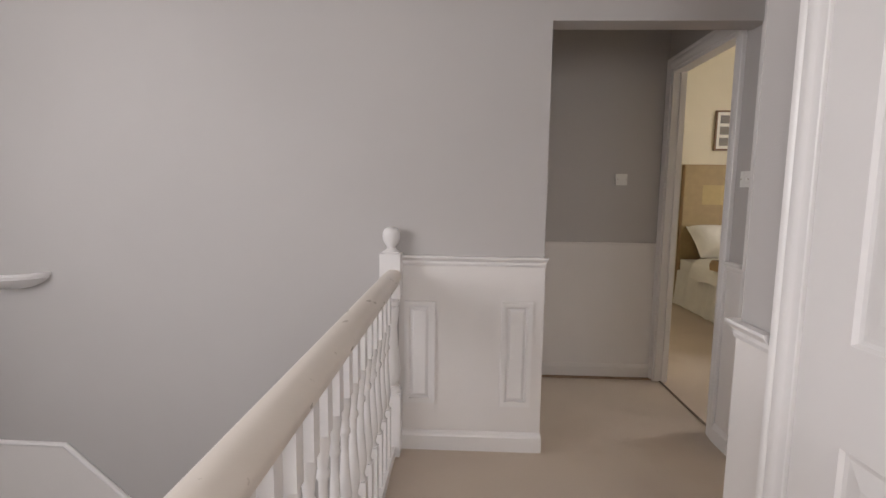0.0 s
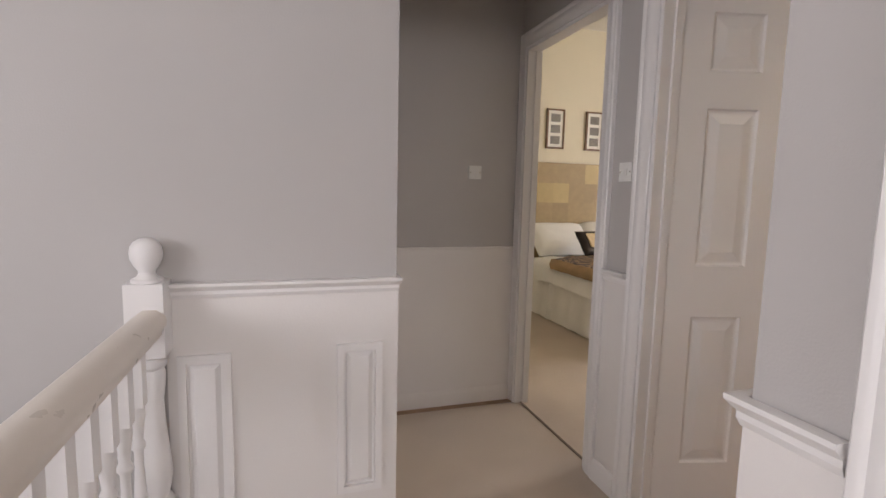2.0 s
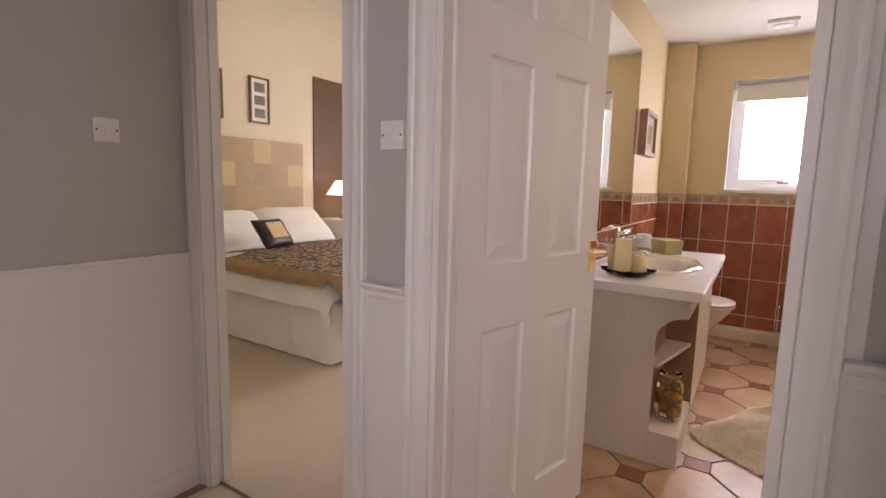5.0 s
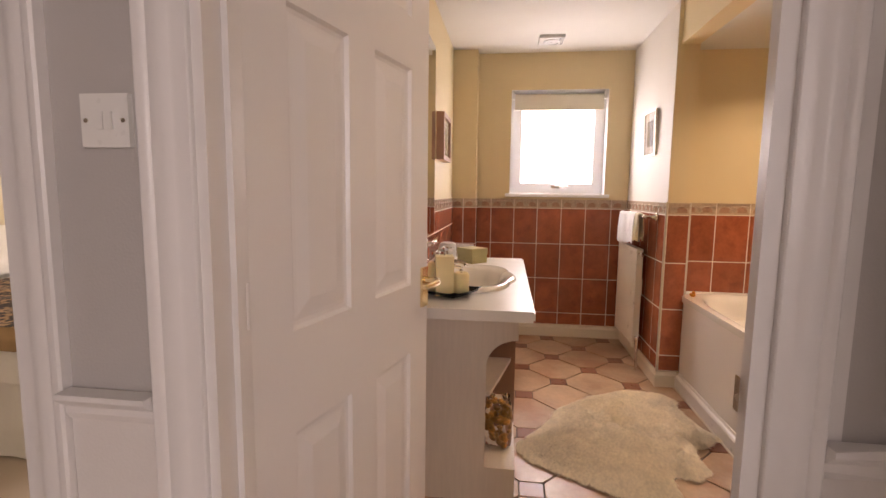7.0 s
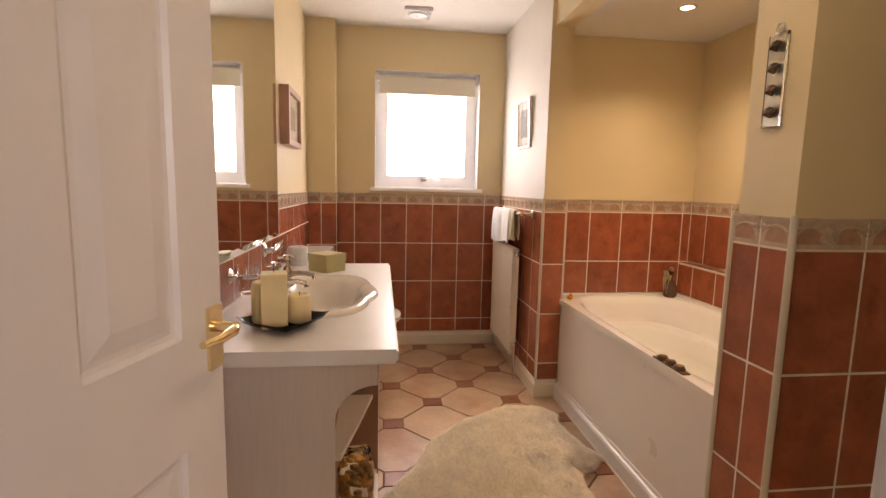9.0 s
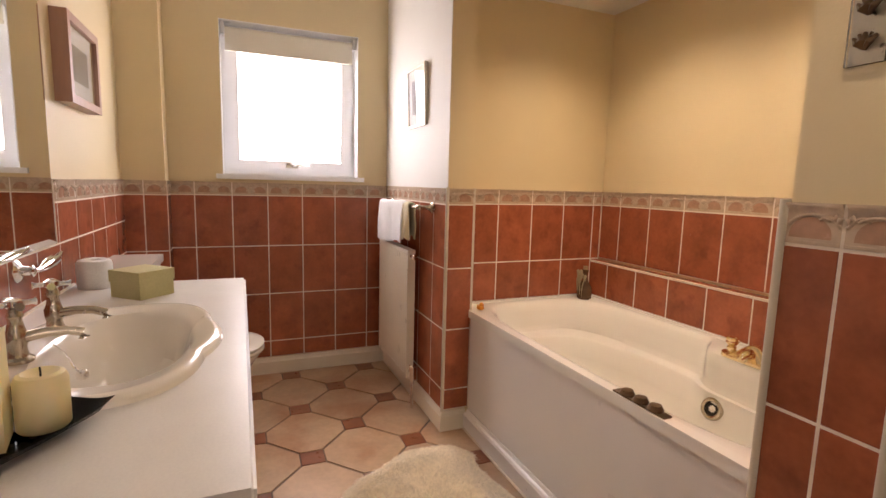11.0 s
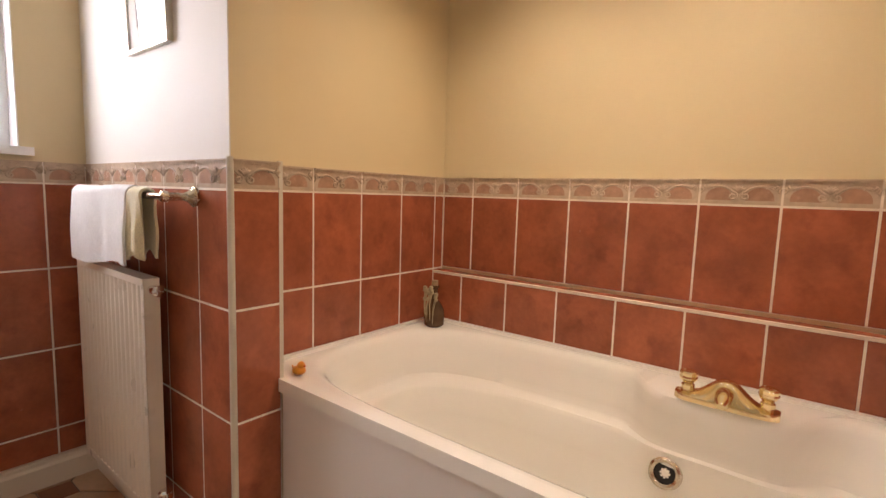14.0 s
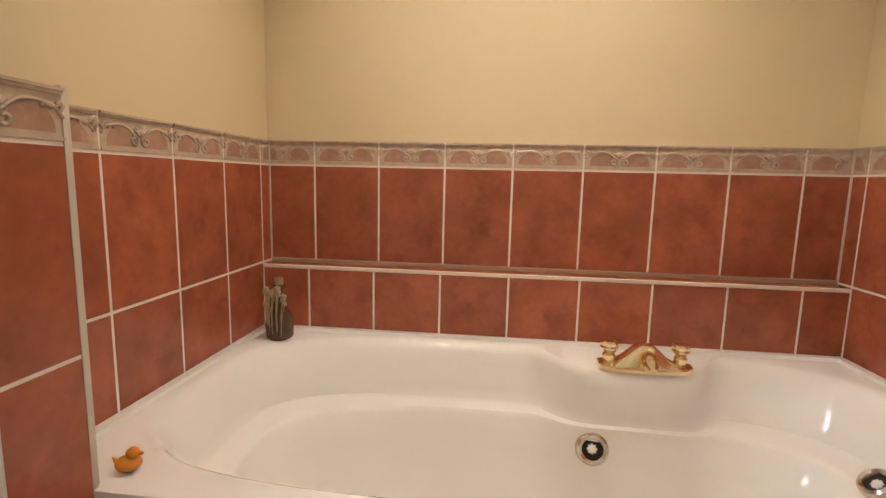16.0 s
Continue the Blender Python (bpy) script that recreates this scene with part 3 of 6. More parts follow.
door_frame("door_frame_1", *BATH_DOOR, "white painted moulded frame of the bathroom door", step=JAMB - BATH_DOOR[0] - 0.006)
door_frame("door_frame_2", *BED_DOOR, "white painted moulded frame of the bedroom doorway", x1=XBW)
fr1 = bpy.data.objects["door_frame_1"]
part("strike_plate", block(1.340, 1.6915, 0.945, 1.3525, 1.6925, 0.99), NICKEL, fr1, "chrome strike plate")
fr2 = bpy.data.objects["door_frame_2"]
part("strike_plate", block(1.384, BED_DOOR[1] - 0.0235, 0.95, 1.400, BED_DOOR[1] - 0.0222, 1.0), NICKEL, fr2, "small metal strike plate")


def panel_leaf(w, h=1.975, t=0.036):
    """A six panel door in its own plane: x along the width from the hinge, y across (face at 0, back at t)."""
    bm = bmesh.new()
    s, m = 0.112, 0.108
    xs = [(s, (w - m) / 2), ((w + m) / 2, w - s)]
    zs = [(0.19, 0.772), (0.965, 1.538), (1.668, 1.87)]
    holes = [(a, b, c, d) for a, b in xs for c, d in zs]
    cells(bm, "y", 0, t, 0, w, 0.008, h, holes)
    for a, b, c, d in holes:
        for y, o in ((0, 1), (t, -1)):
            rings = [(0.0, 0.0), (0.006, 0.008), (0.014, 0.010), (0.022, 0.009), (0.052, 0.002)]
            prev = None
            for inset, deep in rings:
                ring = [bm.verts.new((x, y + o * deep, z)) for x, z in ((a + inset, c + inset), (b - inset, c + inset), (b - inset, d - inset), (a + inset, d - inset))]
                if prev:
                    for k in range(4):
                        bm.faces.new((prev[k], prev[(k + 1) % 4], ring[(k + 1) % 4], ring[k]))
                prev = ring
            bm.faces.new(prev)
    return bm


def lever_handle(parent, x, z, y, out, way):
    plate = part("backplate", block(x - 0.021, min(y, y + out * 0.006), z - 0.058, x + 0.021, max(y, y + out * 0.006), z + 0.058, 0.002), GOLD, parent, "polished brass backplate")
    bm = bmesh.new()
    tube(bm, [(x, y, z + 0.02), (x, y + out * 0.045, z + 0.02), (x + way * 0.02, y + out * 0.052, z + 0.02), (x + way * 0.06, y + out * 0.05, z + 0.017), (x + way * 0.105, y + out * 0.048, z + 0.02)], [0.011, 0.009, 0.0095, 0.008, 0.006], 12)
    part("lever", bm, GOLD, plate, "polished brass lever", smooth=True)


bath_door = thing("bathroom_door", (1.412, BATH_DOOR[1] - 0.026, 0), "white six-panel door, half open, with a brass lever handle", "door", rz=-14.0)
leaf = part("leaf", panel_leaf(0.72), WHITE_GLOSS, bath_door)
lever_handle(bath_door, 0.694, 0.945, 0.0, -1, -1)
lever_handle(bath_door, 0.694, 0.945, 0.036, 1, -1)
part("latch", block(0.7195, 0.003, 0.885, 0.7235, 0.033, 1.005, 0.001), GOLD, bath_door, "brass latch plate on the door edge")
part("latch_bolt", block(0.723, 0.012, 0.935, 0.734, 0.024, 0.96, 0.002), GOLD, bath_door, "brass latch bolt")
for z in (0.2, 1.0, 1.75):
    bm = lathe(bmesh.new(), [(0.006, z), (0.006, z + 0.075)], 10, (-0.006, -0.004, 0))
    part("hinge", bm, WHITE_GLOSS, bath_door, smooth=True)

door_frame("door_frame_3", *R_DOOR, "white painted moulded frame of a closed door", XR, XR + 0.12, (-1,))
side_door = thing("landing_door", (XR + 0.03, R_DOOR[0] + 0.024, 0), "white six-panel door, closed, beside the landing", "door", rz=90)
part("leaf", panel_leaf(R_DOOR[1] - R_DOOR[0] - 0.048), WHITE_GLOSS, side_door)
lever_handle(side_door, 0.05, 0.93, 0.036, 1, 1)


def light_switch(name, at, rz, label, rockers):
    sw = thing(name, at, label, "light switch", rz=rz)
    part("plate", block(-0.0365, -0.009, -0.0365, 0.0365, 0, 0.0365, 0.002), SWITCH, sw)
    n = rockers
    for k in range(n):
        x = (k - (n - 1) / 2) * 0.0135
        bm = block(x - 0.0062, -0.0125, -0.012, x + 0.0062, -0.008, 0.012, 0.0012)
        part("rocker", bm, SWITCH, sw)
    for x in (-0.0285, 0.0285):
        bm = lathe(bmesh.new(), [(0.0032, -0.0102), (0.0032, -0.008)], 10, (x, 0, 0), "y")
        part("screw", bm, NICKEL, sw, "metal screw")
    return sw


light_switch("light_switch", (1.066, YB - 0.0, 1.335), 0, "white plastic single light switch on the grey wall", 1)
light_switch("light_switch", (XC, 2.545, 1.312), -90, "white plastic double light switch between the doors", 2)

# ---- bathroom: bath ----
RIM = 0.592
bath = thing("bath", (0, 0, 0), "ivory acrylic whirlpool bath with a white side panel", "bath")


def bath_shell():
    """Rings from the walls over the rim, down a shouldered side to a flat bottom; the rim swells where the tap stands."""
    x0, x1, y0, y1 = 2.322, 3.987, 0.086, 0.878
    cx, cy = (x0 + x1) / 2, (y0 + y1) / 2 + 0.005
    n = 160
    levels = [  # inset along x, inset along y, height, squareness, swell
        (0.038, 0.032, RIM + 0.003, 4.2, 0.140), (0.052, 0.044, RIM - 0.003, 4.1, 0.140), (0.066, 0.055, RIM - 0.018, 4.0, 0.136), (0.076, 0.064, RIM - 0.05, 3.8, 0.122),
        (0.092, 0.080, 0.475, 3.4, 0.092), (0.098, 0.086, 0.450, 3.4, 0.086), (0.108, 0.096, 0.441, 3.3, 0.078), (0.150, 0.128, 0.436, 3.2, 0.056), (0.163, 0.138, 0.424, 3.1, 0.044),
        (0.185, 0.15, 0.34, 3.0, 0.025), (0.22, 0.17, 0.25, 2.9, 0.01), (0.27, 0.20, 0.205, 2.8, 0.0), (0.36, 0.27, 0.195, 2.6, 0.0)]
    bm = bmesh.new()
    rings = []
    outer = []
    for k in range(n):
        a = 2 * math.pi * k / n
        c, s = math.cos(a), math.sin(a)
        hx, hy = (x1 - x0) / 2, (y1 - y0) / 2
        t = 1 / max(abs(c) / hx, abs(s) / hy)
        outer.append((cx + t * c, (y0 + y1) / 2 + t * s))
    for ring_z in (RIM - 0.03, RIM, ):
        rings.append([bm.verts.new((x, y, ring_z)) for x, y in outer])
    for ix, iy, z, p, swell in levels:
        ring = []
        for k in range(n):
            a = 2 * math.pi * k / n
            c, s = math.cos(a), math.sin(a)
            hx, hy = (x1 - x0) / 2 - ix, (y1 - y0) / 2 - iy
            t = (abs(c / hx) ** p + abs(s / hy) ** p) ** (-1 / p)
            x, y = cx + t * c, cy + t * s
            if s < 0:
                y += swell * math.exp(-((x - 2.915) / 0.205) ** 6)
            ring.append(bm.verts.new((x, y, z)))
        rings.append(ring)
    for a, b in zip(rings, rings[1:]):
        for k in range(n):
            bm.faces.new((a[k], a[(k + 1) % n], b[(k + 1) % n], b[k]))
    bm.faces.new(rings[-1])
    return bm


part("tub", bath_shell(), PORCELAIN, bath, "glossy ivory acrylic tub with a moulded shoulder", smooth=True)
part("front_rim", block(2.381, 0.862, 0.560, 3.852, 0.896, RIM + 0.004, 0.010, 4), PORCELAIN, bath, smooth=True)
panel = part("side_panel", block(2.381, 0.866, 0.10, 3.852, 0.884, 0.554, 0.004), PANEL_WHITE, bath, "white glossy side panel")
part("plinth", sweep(bmesh.new(), [(2.381, 0.862, 0, 0, 1), (3.852, 0.862, 0, 0, 1)], [(0, 0), (0.044, 0), (0.044, 0.07), (0.038, 0.08), (0.03, 0.085), (0.026, 0.098), (0, 0.10)]), PANEL_WHITE, bath)
bm = bmesh.new()
tube(bm, [(2.4 + 0.012 * k, 0.911, 0.005 + (0.002 if k % 2 else 0)) for k in range(121)], 0.005, 6)
part("rope_bead", bm, GROUT, bath, "pale rope bead along the floor", smooth=True)
for p in ([(2.322, 0.090, 0), (3.987, 0.090, 0)], [(3.984, 0.10, 0), (3.984, 0.88, 0)], [(2.325, 0.10, 0), (2.325, 0.88, 0)]):
    bm = bmesh.new()
    (ax, ay, _), (bx, by, _) = p
    along_x = abs(bx - ax) > 0.1
    if along_x:
        box(bm, ax, ay - 0.006, RIM - 0.002, bx, ay + 0.014, RIM + 0.011)
    elif ax > 3:
        box(bm, ax - 0.016, ay, RIM - 0.002, ax + 0.005, by, RIM + 0.011)
    else:
        box(bm, ax - 0.005, ay, RIM - 0.002, ax + 0.016, by, RIM + 0.011)
    bevel(bm, 0.004, 2)
    part("sealing_strip", bm, PORCELAIN, bath)
# overflow, jets


def bath_fitting(name, x, y, z, rx, r, label, rz=0.0):
    bm = lathe(bmesh.new(), [(r * 0.60, 0.004), (r * 0.64, 0.013), (r * 0.80, 0.017), (r * 0.95, 0.013), (r, 0.0)], 28, cap=False)
    ob = part(name, bm, NICKEL, bath, label, smooth=True)
    ob.matrix_basis = pose(x, y, z, rx, 0, rz)
    bm = lathe(bmesh.new(), [(r * 0.64, 0.003), (r * 0.62, -0.01), (r * 0.3, -0.012)], 24)
    part("socket", bm, BLACK_VOID, ob)
    bm = bmesh.new()
    lathe(bm, [(r * 0.22, -0.008), (r * 0.24, 0.004), (r * 0.18, 0.008)], 16)
    for k in range(8):
        a = math.pi * k / 4
        c, s = math.cos(a), math.sin(a)
        box(bm, r * 0.25 * c - 0.0025, r * 0.25 * s - 0.0025, -0.002, r * 0.25 * c + 0.0025, r * 0.25 * s + 0.0025, 0.006)
    part("nozzle", bm, PORCELAIN, ob, "small ivory nozzle")
    return ob


bath_fitting("overflow", 3.012, 0.274, 0.379, -72, 0.043, "nickel ringed whirlpool jet")
bath_fitting("whirlpool_jet", 2.462, 0.45, 0.446, -42, 0.036, "nickel ringed whirlpool jet", rz=-90)
# control knobs on the front rim
ctl = part("control_plate", block(2.685, 0.862, RIM + 0.003, 2.875, 0.890, RIM + 0.009, 0.003), BRASS_DULL, bath, "dark bronze control plate")
for k in range(3):
    bm = lathe(bmesh.new(), [(0.021, RIM + 0.008), (0.022, RIM + 0.013), (0.0185, RIM + 0.019), (0.016, RIM + 0.024), (0.007, RIM + 0.026)], 20, (2.728 + 0.052 * k, 0.876, 0))
    part("control_knob", bm, BRASS_DULL, ctl, "dark bronze knob", smooth=True)

# bath tap: a wide gold deck mixer
tap = thing("bath_tap", (2.893, 0.250, RIM + 0.002), "polished gold deck mixer tap on the bath rim", "tap")
bm = bmesh.new()
n = 48
rows = []
for k in range(n + 1):
    u = -0.115 + 0.23 * k / n
    top = 0.018 + 0.050 * math.exp(-(abs(u) / 0.052) ** 2.4)
    end = math.sqrt(max(0.15, 1 - (abs(u) / 0.121) ** 6))
    d, c = 0.034 * end, (0.015 + 0.007 * math.exp(-(u / 0.05) ** 2)) * end
    section = ((-d, 0), (-d, 0.011), (-d * 0.94, 0.015), (-c * 1.1, top * 0.8 + 0.003), (-c * 0.75, top * 0.96), (0, top), (c * 0.75, top * 0.96), (c * 1.1, top * 0.8 + 0.003), (d * 0.94, 0.015), (d, 0.011), (d, 0))
    rows.append([bm.verts.new((u, y, z)) for y, z in section])
m_ = len(section)
for a, b in zip(rows, rows[1:]):
    for j in range(m_):
        bm.faces.new((a[j], a[(j + 1) % m_], b[(j + 1) % m_], b[j]))
bm.faces.new(rows[0]), bm.faces.new(rows[-1])
part("body", bm, GOLD, tap, smooth=True)
bm = bmesh.new()
tube(bm, [(0, 0.0, 0.034), (0, 0.02, 0.038), (0, 0.045, 0.036), (0, 0.066, 0.028), (0, 0.074, 0.022)], [0.019, 0.020, 0.0195, 0.016, 0.011], 20)
part("spout", bm, GOLD, tap, smooth=True)
for sx in (-1, 1):
    bm = bmesh.new()
    lathe(bm, [(0.015, 0.0), (0.016, 0.02), (0.012, 0.024), (0.015, 0.028), (0.021, 0.036), (0.0225, 0.040), (0.0215, 0.045), (0.0225, 0.052), (0.019, 0.057), (0.010, 0.059)], 12, (sx * 0.088, 0, 0.014))
    part("tap_head", bm, GOLD, tap, "faceted gold tap head")

# things on the bath rim
bottle = thing("bottle", (3.895, 0.185, RIM + 0.004), "dark glass bottle with dried flowers on the bath corner", "bottle")
bm = lathe(bmesh.new(), [(0.032, 0.0), (0.038, 0.006), (0.040, 0.04), (0.037, 0.065), (0.024, 0.088), (0.013, 0.102), (0.012, 0.145), (0.017, 0.15), (0.016, 0.158)], 24)
part("body", bm, mat("dark_brown_glass", (0.12, 0.065, 0.035), 0.08, var=0.2, scale=30), bottle, smooth=True)
bm = lathe(bmesh.new(), [(0.0125, 0.155), (0.013, 0.178)], 14)
part("cork", bm, mat("cork", (0.36, 0.24, 0.13), 0.9, var=0.2, scale=120), bottle, "tan cork")
rng = random.Random(3)
for k in range(16):
    a, r = rng.uniform(0.3, 2.8), rng.uniform(0.012, 0.034)
    z0, z1 = rng.uniform(0.01, 0.05), rng.uniform(0.10, 0.155)
    bm = bmesh.new()
    p0 = (0.035 * math.cos(a * 0.5 + 0.8), 0.038 * math.sin(a * 0.5 + 0.8), z0)
    p1 = (r * math.cos(a), r * math.sin(a) + 0.01, z1)
    tube(bm, [p0, ((p0[0] + p1[0]) / 2, (p0[1] + p1[1]) / 2 + 0.008, (z0 + z1) / 2), p1], 0.0015, 5)
    bmesh.ops.create_icosphere(bm, subdivisions=1, radius=rng.uniform(0.006, 0.012), matrix=Matrix.Translation(p1))
    part("dried_flower", bm, mat("dried_stem", (0.42, 0.34, 0.2), 0.9, var=0.2, scale=80) if k == 0 else MATS["dried_stem"], bottle, "dry pale flower")

duck = thing("bath_duck", (3.84, 0.84, RIM + 0.004), "small orange rubber duck on the bath rim", "toy", rz=200)
bm = bmesh.new()
bmesh.ops.create_uvsphere(bm, u_segments=18, v_segments=12, radius=0.017, matrix=pose(0, 0, 0.012) @ Matrix.Diagonal((1.15, 0.95, 0.75, 1)))
bmesh.ops.create_uvsphere(bm, u_segments=14, v_segments=10, radius=0.0105, matrix=pose(0.007, 0, 0.027))
bmesh.ops.create_cone(bm, segments=8, radius1=0.006, radius2=0.001, depth=0.014, matrix=pose(-0.018, 0, 0.018, 0, -40, 0))
part("body", bm, ORANGE, duck, smooth=True)
bm = bmesh.new()
bmesh.ops.create_cone(bm, segments=8, radius1=0.0042, radius2=0.002, depth=0.007, matrix=pose(0.018, 0, 0.026, 0, 90, 0))
part("beak", bm, mat("red_orange_rubber", (0.6, 0.12, 0.01), 0.4), duck, "red beak")

# ---- bathroom: vanity ----
VX0, VX1, VY0, VZ = 2.420, 3.865, 1.880, 0.80
vanity = thing("vanity_unit", (0, 0, 0), "limed wood vanity cabinet with an open arched corner niche", "cabinet")
EX, FY = 2.515, 1.935
bm = bmesh.new()
arc = [(2.055 - 0.118 + 0.118 * math.cos(a) - 0.0, 0.555 + 0.108 * math.sin(a)) for a in [math.pi / 2 * k / 10 for k in range(11)]]
outline = [(YN - 0.004, 0.0), (FY, 0.0), (FY, 0.145), (2.055, 0.145)] + arc + [(FY, 0.663), (FY, VZ - 0.04), (YN - 0.004, VZ - 0.04)]
a = [bm.verts.new((EX, y, z)) for y, z in outline]
b = [bm.verts.new((EX + 0.018, y, z)) for y, z in outline]
bm.faces.new(a), bm.faces.new(b[::-1])
for k in range(len(outline)):
    j = (k + 1) % len(outline)
    bm.faces.new((a[k], a[j], b[j], b[k]))
part("end_panel", bm, LIMED, vanity, "pale limed wood end panel with an arched cut-out")
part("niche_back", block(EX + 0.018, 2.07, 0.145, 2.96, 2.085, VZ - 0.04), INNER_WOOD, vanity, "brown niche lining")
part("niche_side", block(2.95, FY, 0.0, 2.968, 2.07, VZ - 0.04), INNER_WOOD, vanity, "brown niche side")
part("niche_floor", block(EX + 0.018, FY + 0.004, 0.127, 2.95, 2.07, 0.145), LIMED, vanity)
bm = bmesh.new()
pts = [(EX + 0.018, 2.07), (EX + 0.018, 2.04), (2.72, 2.0), (2.95, 1.955), (2.95, 2.07)]
a = [bm.verts.new((x, y, 0.43)) for x, y in pts]
b = [bm.verts.new((x, y, 0.446)) for x, y in pts]
bm.faces.new(a[::-1]), bm.faces.new(b)
for k in range(5):
    bm.faces.new((a[k], a[(k + 1) % 5], b[(k + 1) % 5], b[k]))
part("niche_shelf", bm, LIMED, vanity, "pale corner shelf")
part("front_base", block(EX + 0.018, FY, 0.0, 2.95, FY + 0.016, 0.127), LIMED, vanity)
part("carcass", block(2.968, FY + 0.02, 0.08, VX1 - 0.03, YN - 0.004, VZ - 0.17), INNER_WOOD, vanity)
part("top_rail", block(EX + 0.018, FY, 0.663, 2.95, FY + 0.016, VZ - 0.04), LIMED, vanity)
part("plinth", block(2.968, FY + 0.05, 0.0, VX1 - 0.03, FY + 0.066, 0.08), LIMED, vanity)
for k in range(2):
    x0 = 2.970 + k * 0.4275
    d = part("cabinet_door", block(x0, FY, 0.085, x0 + 0.424, FY + 0.019, VZ - 0.045, 0.003), LIMED, vanity, "pale limed wood door")
    bm = lathe(bmesh.new(), [(0.006, FY), (0.006, FY - 0.012), (0.013, FY - 0.016), (0.014, FY - 0.024), (0.006, FY - 0.028)], 16, (x0 + (0.39 if k == 0 else 0.034), 0, 0.56), "y")
    part("knob", bm, CHROME, d, "chrome knob", smooth=True)

BX, BY, BHX, BHY = 3.08, 2.165, 0.345, 0.215
worktop = thing("worktop", (0, 0, 0), "white laminate worktop round the inset basin", "worktop")
bm = bmesh.new()
us, vs = [VX0, BX - 0.274, BX + 0.274, VX1], [VY0, BY - 0.162, BY + 0.14, YN - 0.003]
for i in range(3):
    for j in range(3):
        if i == 1 and j == 1:
            continue
        box(bm, us[i], vs[j], VZ - 0.04, us[i + 1], vs[j + 1], VZ)
bmesh.ops.remove_doubles(bm, verts=bm.verts, dist=1e-5)
bm.verts.index_update()
twin = {}
for f in bm.faces:
    twin.setdefault(tuple(sorted(v.index for v in f.verts)), []).append(f)
bmesh.ops.delete(bm, geom=[f for fs in twin.values() if len(fs) > 1 for f in fs], context="FACES_ONLY")
bmesh.ops.bevel(bm, geom=[e for e in bm.edges if e.is_manifold and e.calc_face_angle(0) > 0.6 and max(v.co.y for v in e.verts) < VY0 + 0.001], offset=0.007, segments=3, affect="EDGES")
part("top", bm, COUNTER, worktop, smooth=True)
part("upstand_bead", block(VX0 + 0.1, YN - 0.012, VZ, VX1, YN - 0.003, VZ + 0.008), GROUT, worktop)


def basin_outline(k, n, sx, sy, scallop):
    """A shell-like outline: an oval with lobes along the front."""
    a = 2 * math.pi * k / n
    c, s = math.cos(a), math.sin(a)
    p = 2.4
    t = (abs(c / sx) ** p + abs(s / sy) ** p) ** (-1 / p)
    if s < 0.25:
        t *= 1 + scallop * (abs(math.cos(2.5 * (a - 1.5 * math.pi))) - 0.55)
    return t * c, t * s


basin = thing("wash_basin", (BX, BY, VZ), "ivory china inset basin with a scalloped shell rim", "basin")
bm = bmesh.new()
n = 120
rings = []
for sx, sy, z, sc, oy in ((BHX + 0.002, BHY + 0.002, 0.0, 0.09, 0), (BHX, BHY, 0.010, 0.09, 0), (BHX - 0.008, BHY - 0.008, 0.017, 0.09, 0), (BHX - 0.020, BHY - 0.018, 0.019, 0.085, 0), (BHX - 0.034, BHY - 0.03, 0.014, 0.075, 0),
                          (BHX - 0.074, BHY - 0.066, 0.011, 0.04, -0.02), (BHX - 0.090, BHY - 0.080, -0.004, 0.02, -0.02), (BHX - 0.115, BHY - 0.095, -0.05, 0.01, -0.02), (BHX - 0.15, BHY - 0.12, -0.10, 0, -0.03), (BHX - 0.22, BHY - 0.15, -0.125, 0, -0.03), (0.02, 0.02, -0.13, 0, -0.03)):
    ring = []
    for k in range(n):
        x, y = basin_outline(k, n, sx, sy, sc)
        ring.append(bm.verts.new((x, y + oy, z)))
    rings.append(ring)
for a, b in zip(rings, rings[1:]):
    for k in range(n):
        bm.faces.new((a[k], a[(k + 1) % n], b[(k + 1) % n], b[k]))
bm.faces.new(rings[-1])
part("bowl", bm, CHINA, basin, smooth=True)
bm = lathe(bmesh.new(), [(0.022, -0.128), (0.020, -0.122), (0.012, -0.122)], 20, (0, -0.03, 0))
part("waste", bm, CHROME, basin, "chrome waste", smooth=True)
bm = bmesh.new()
tube(bm, [(0.02, 0.12, 0.012), (0.022, 0.10, -0.01), (0.02, 0.085, -0.045), (0.01, 0.07, -0.06)], 0.0022, 6)
bmesh.ops.create_uvsphere(bm, u_segments=12, v_segments=8, radius=0.013, matrix=pose(0.01, 0.066, -0.062))
part("plug_chain", bm, CHROME, basin, "chrome plug and chain", smooth=True)


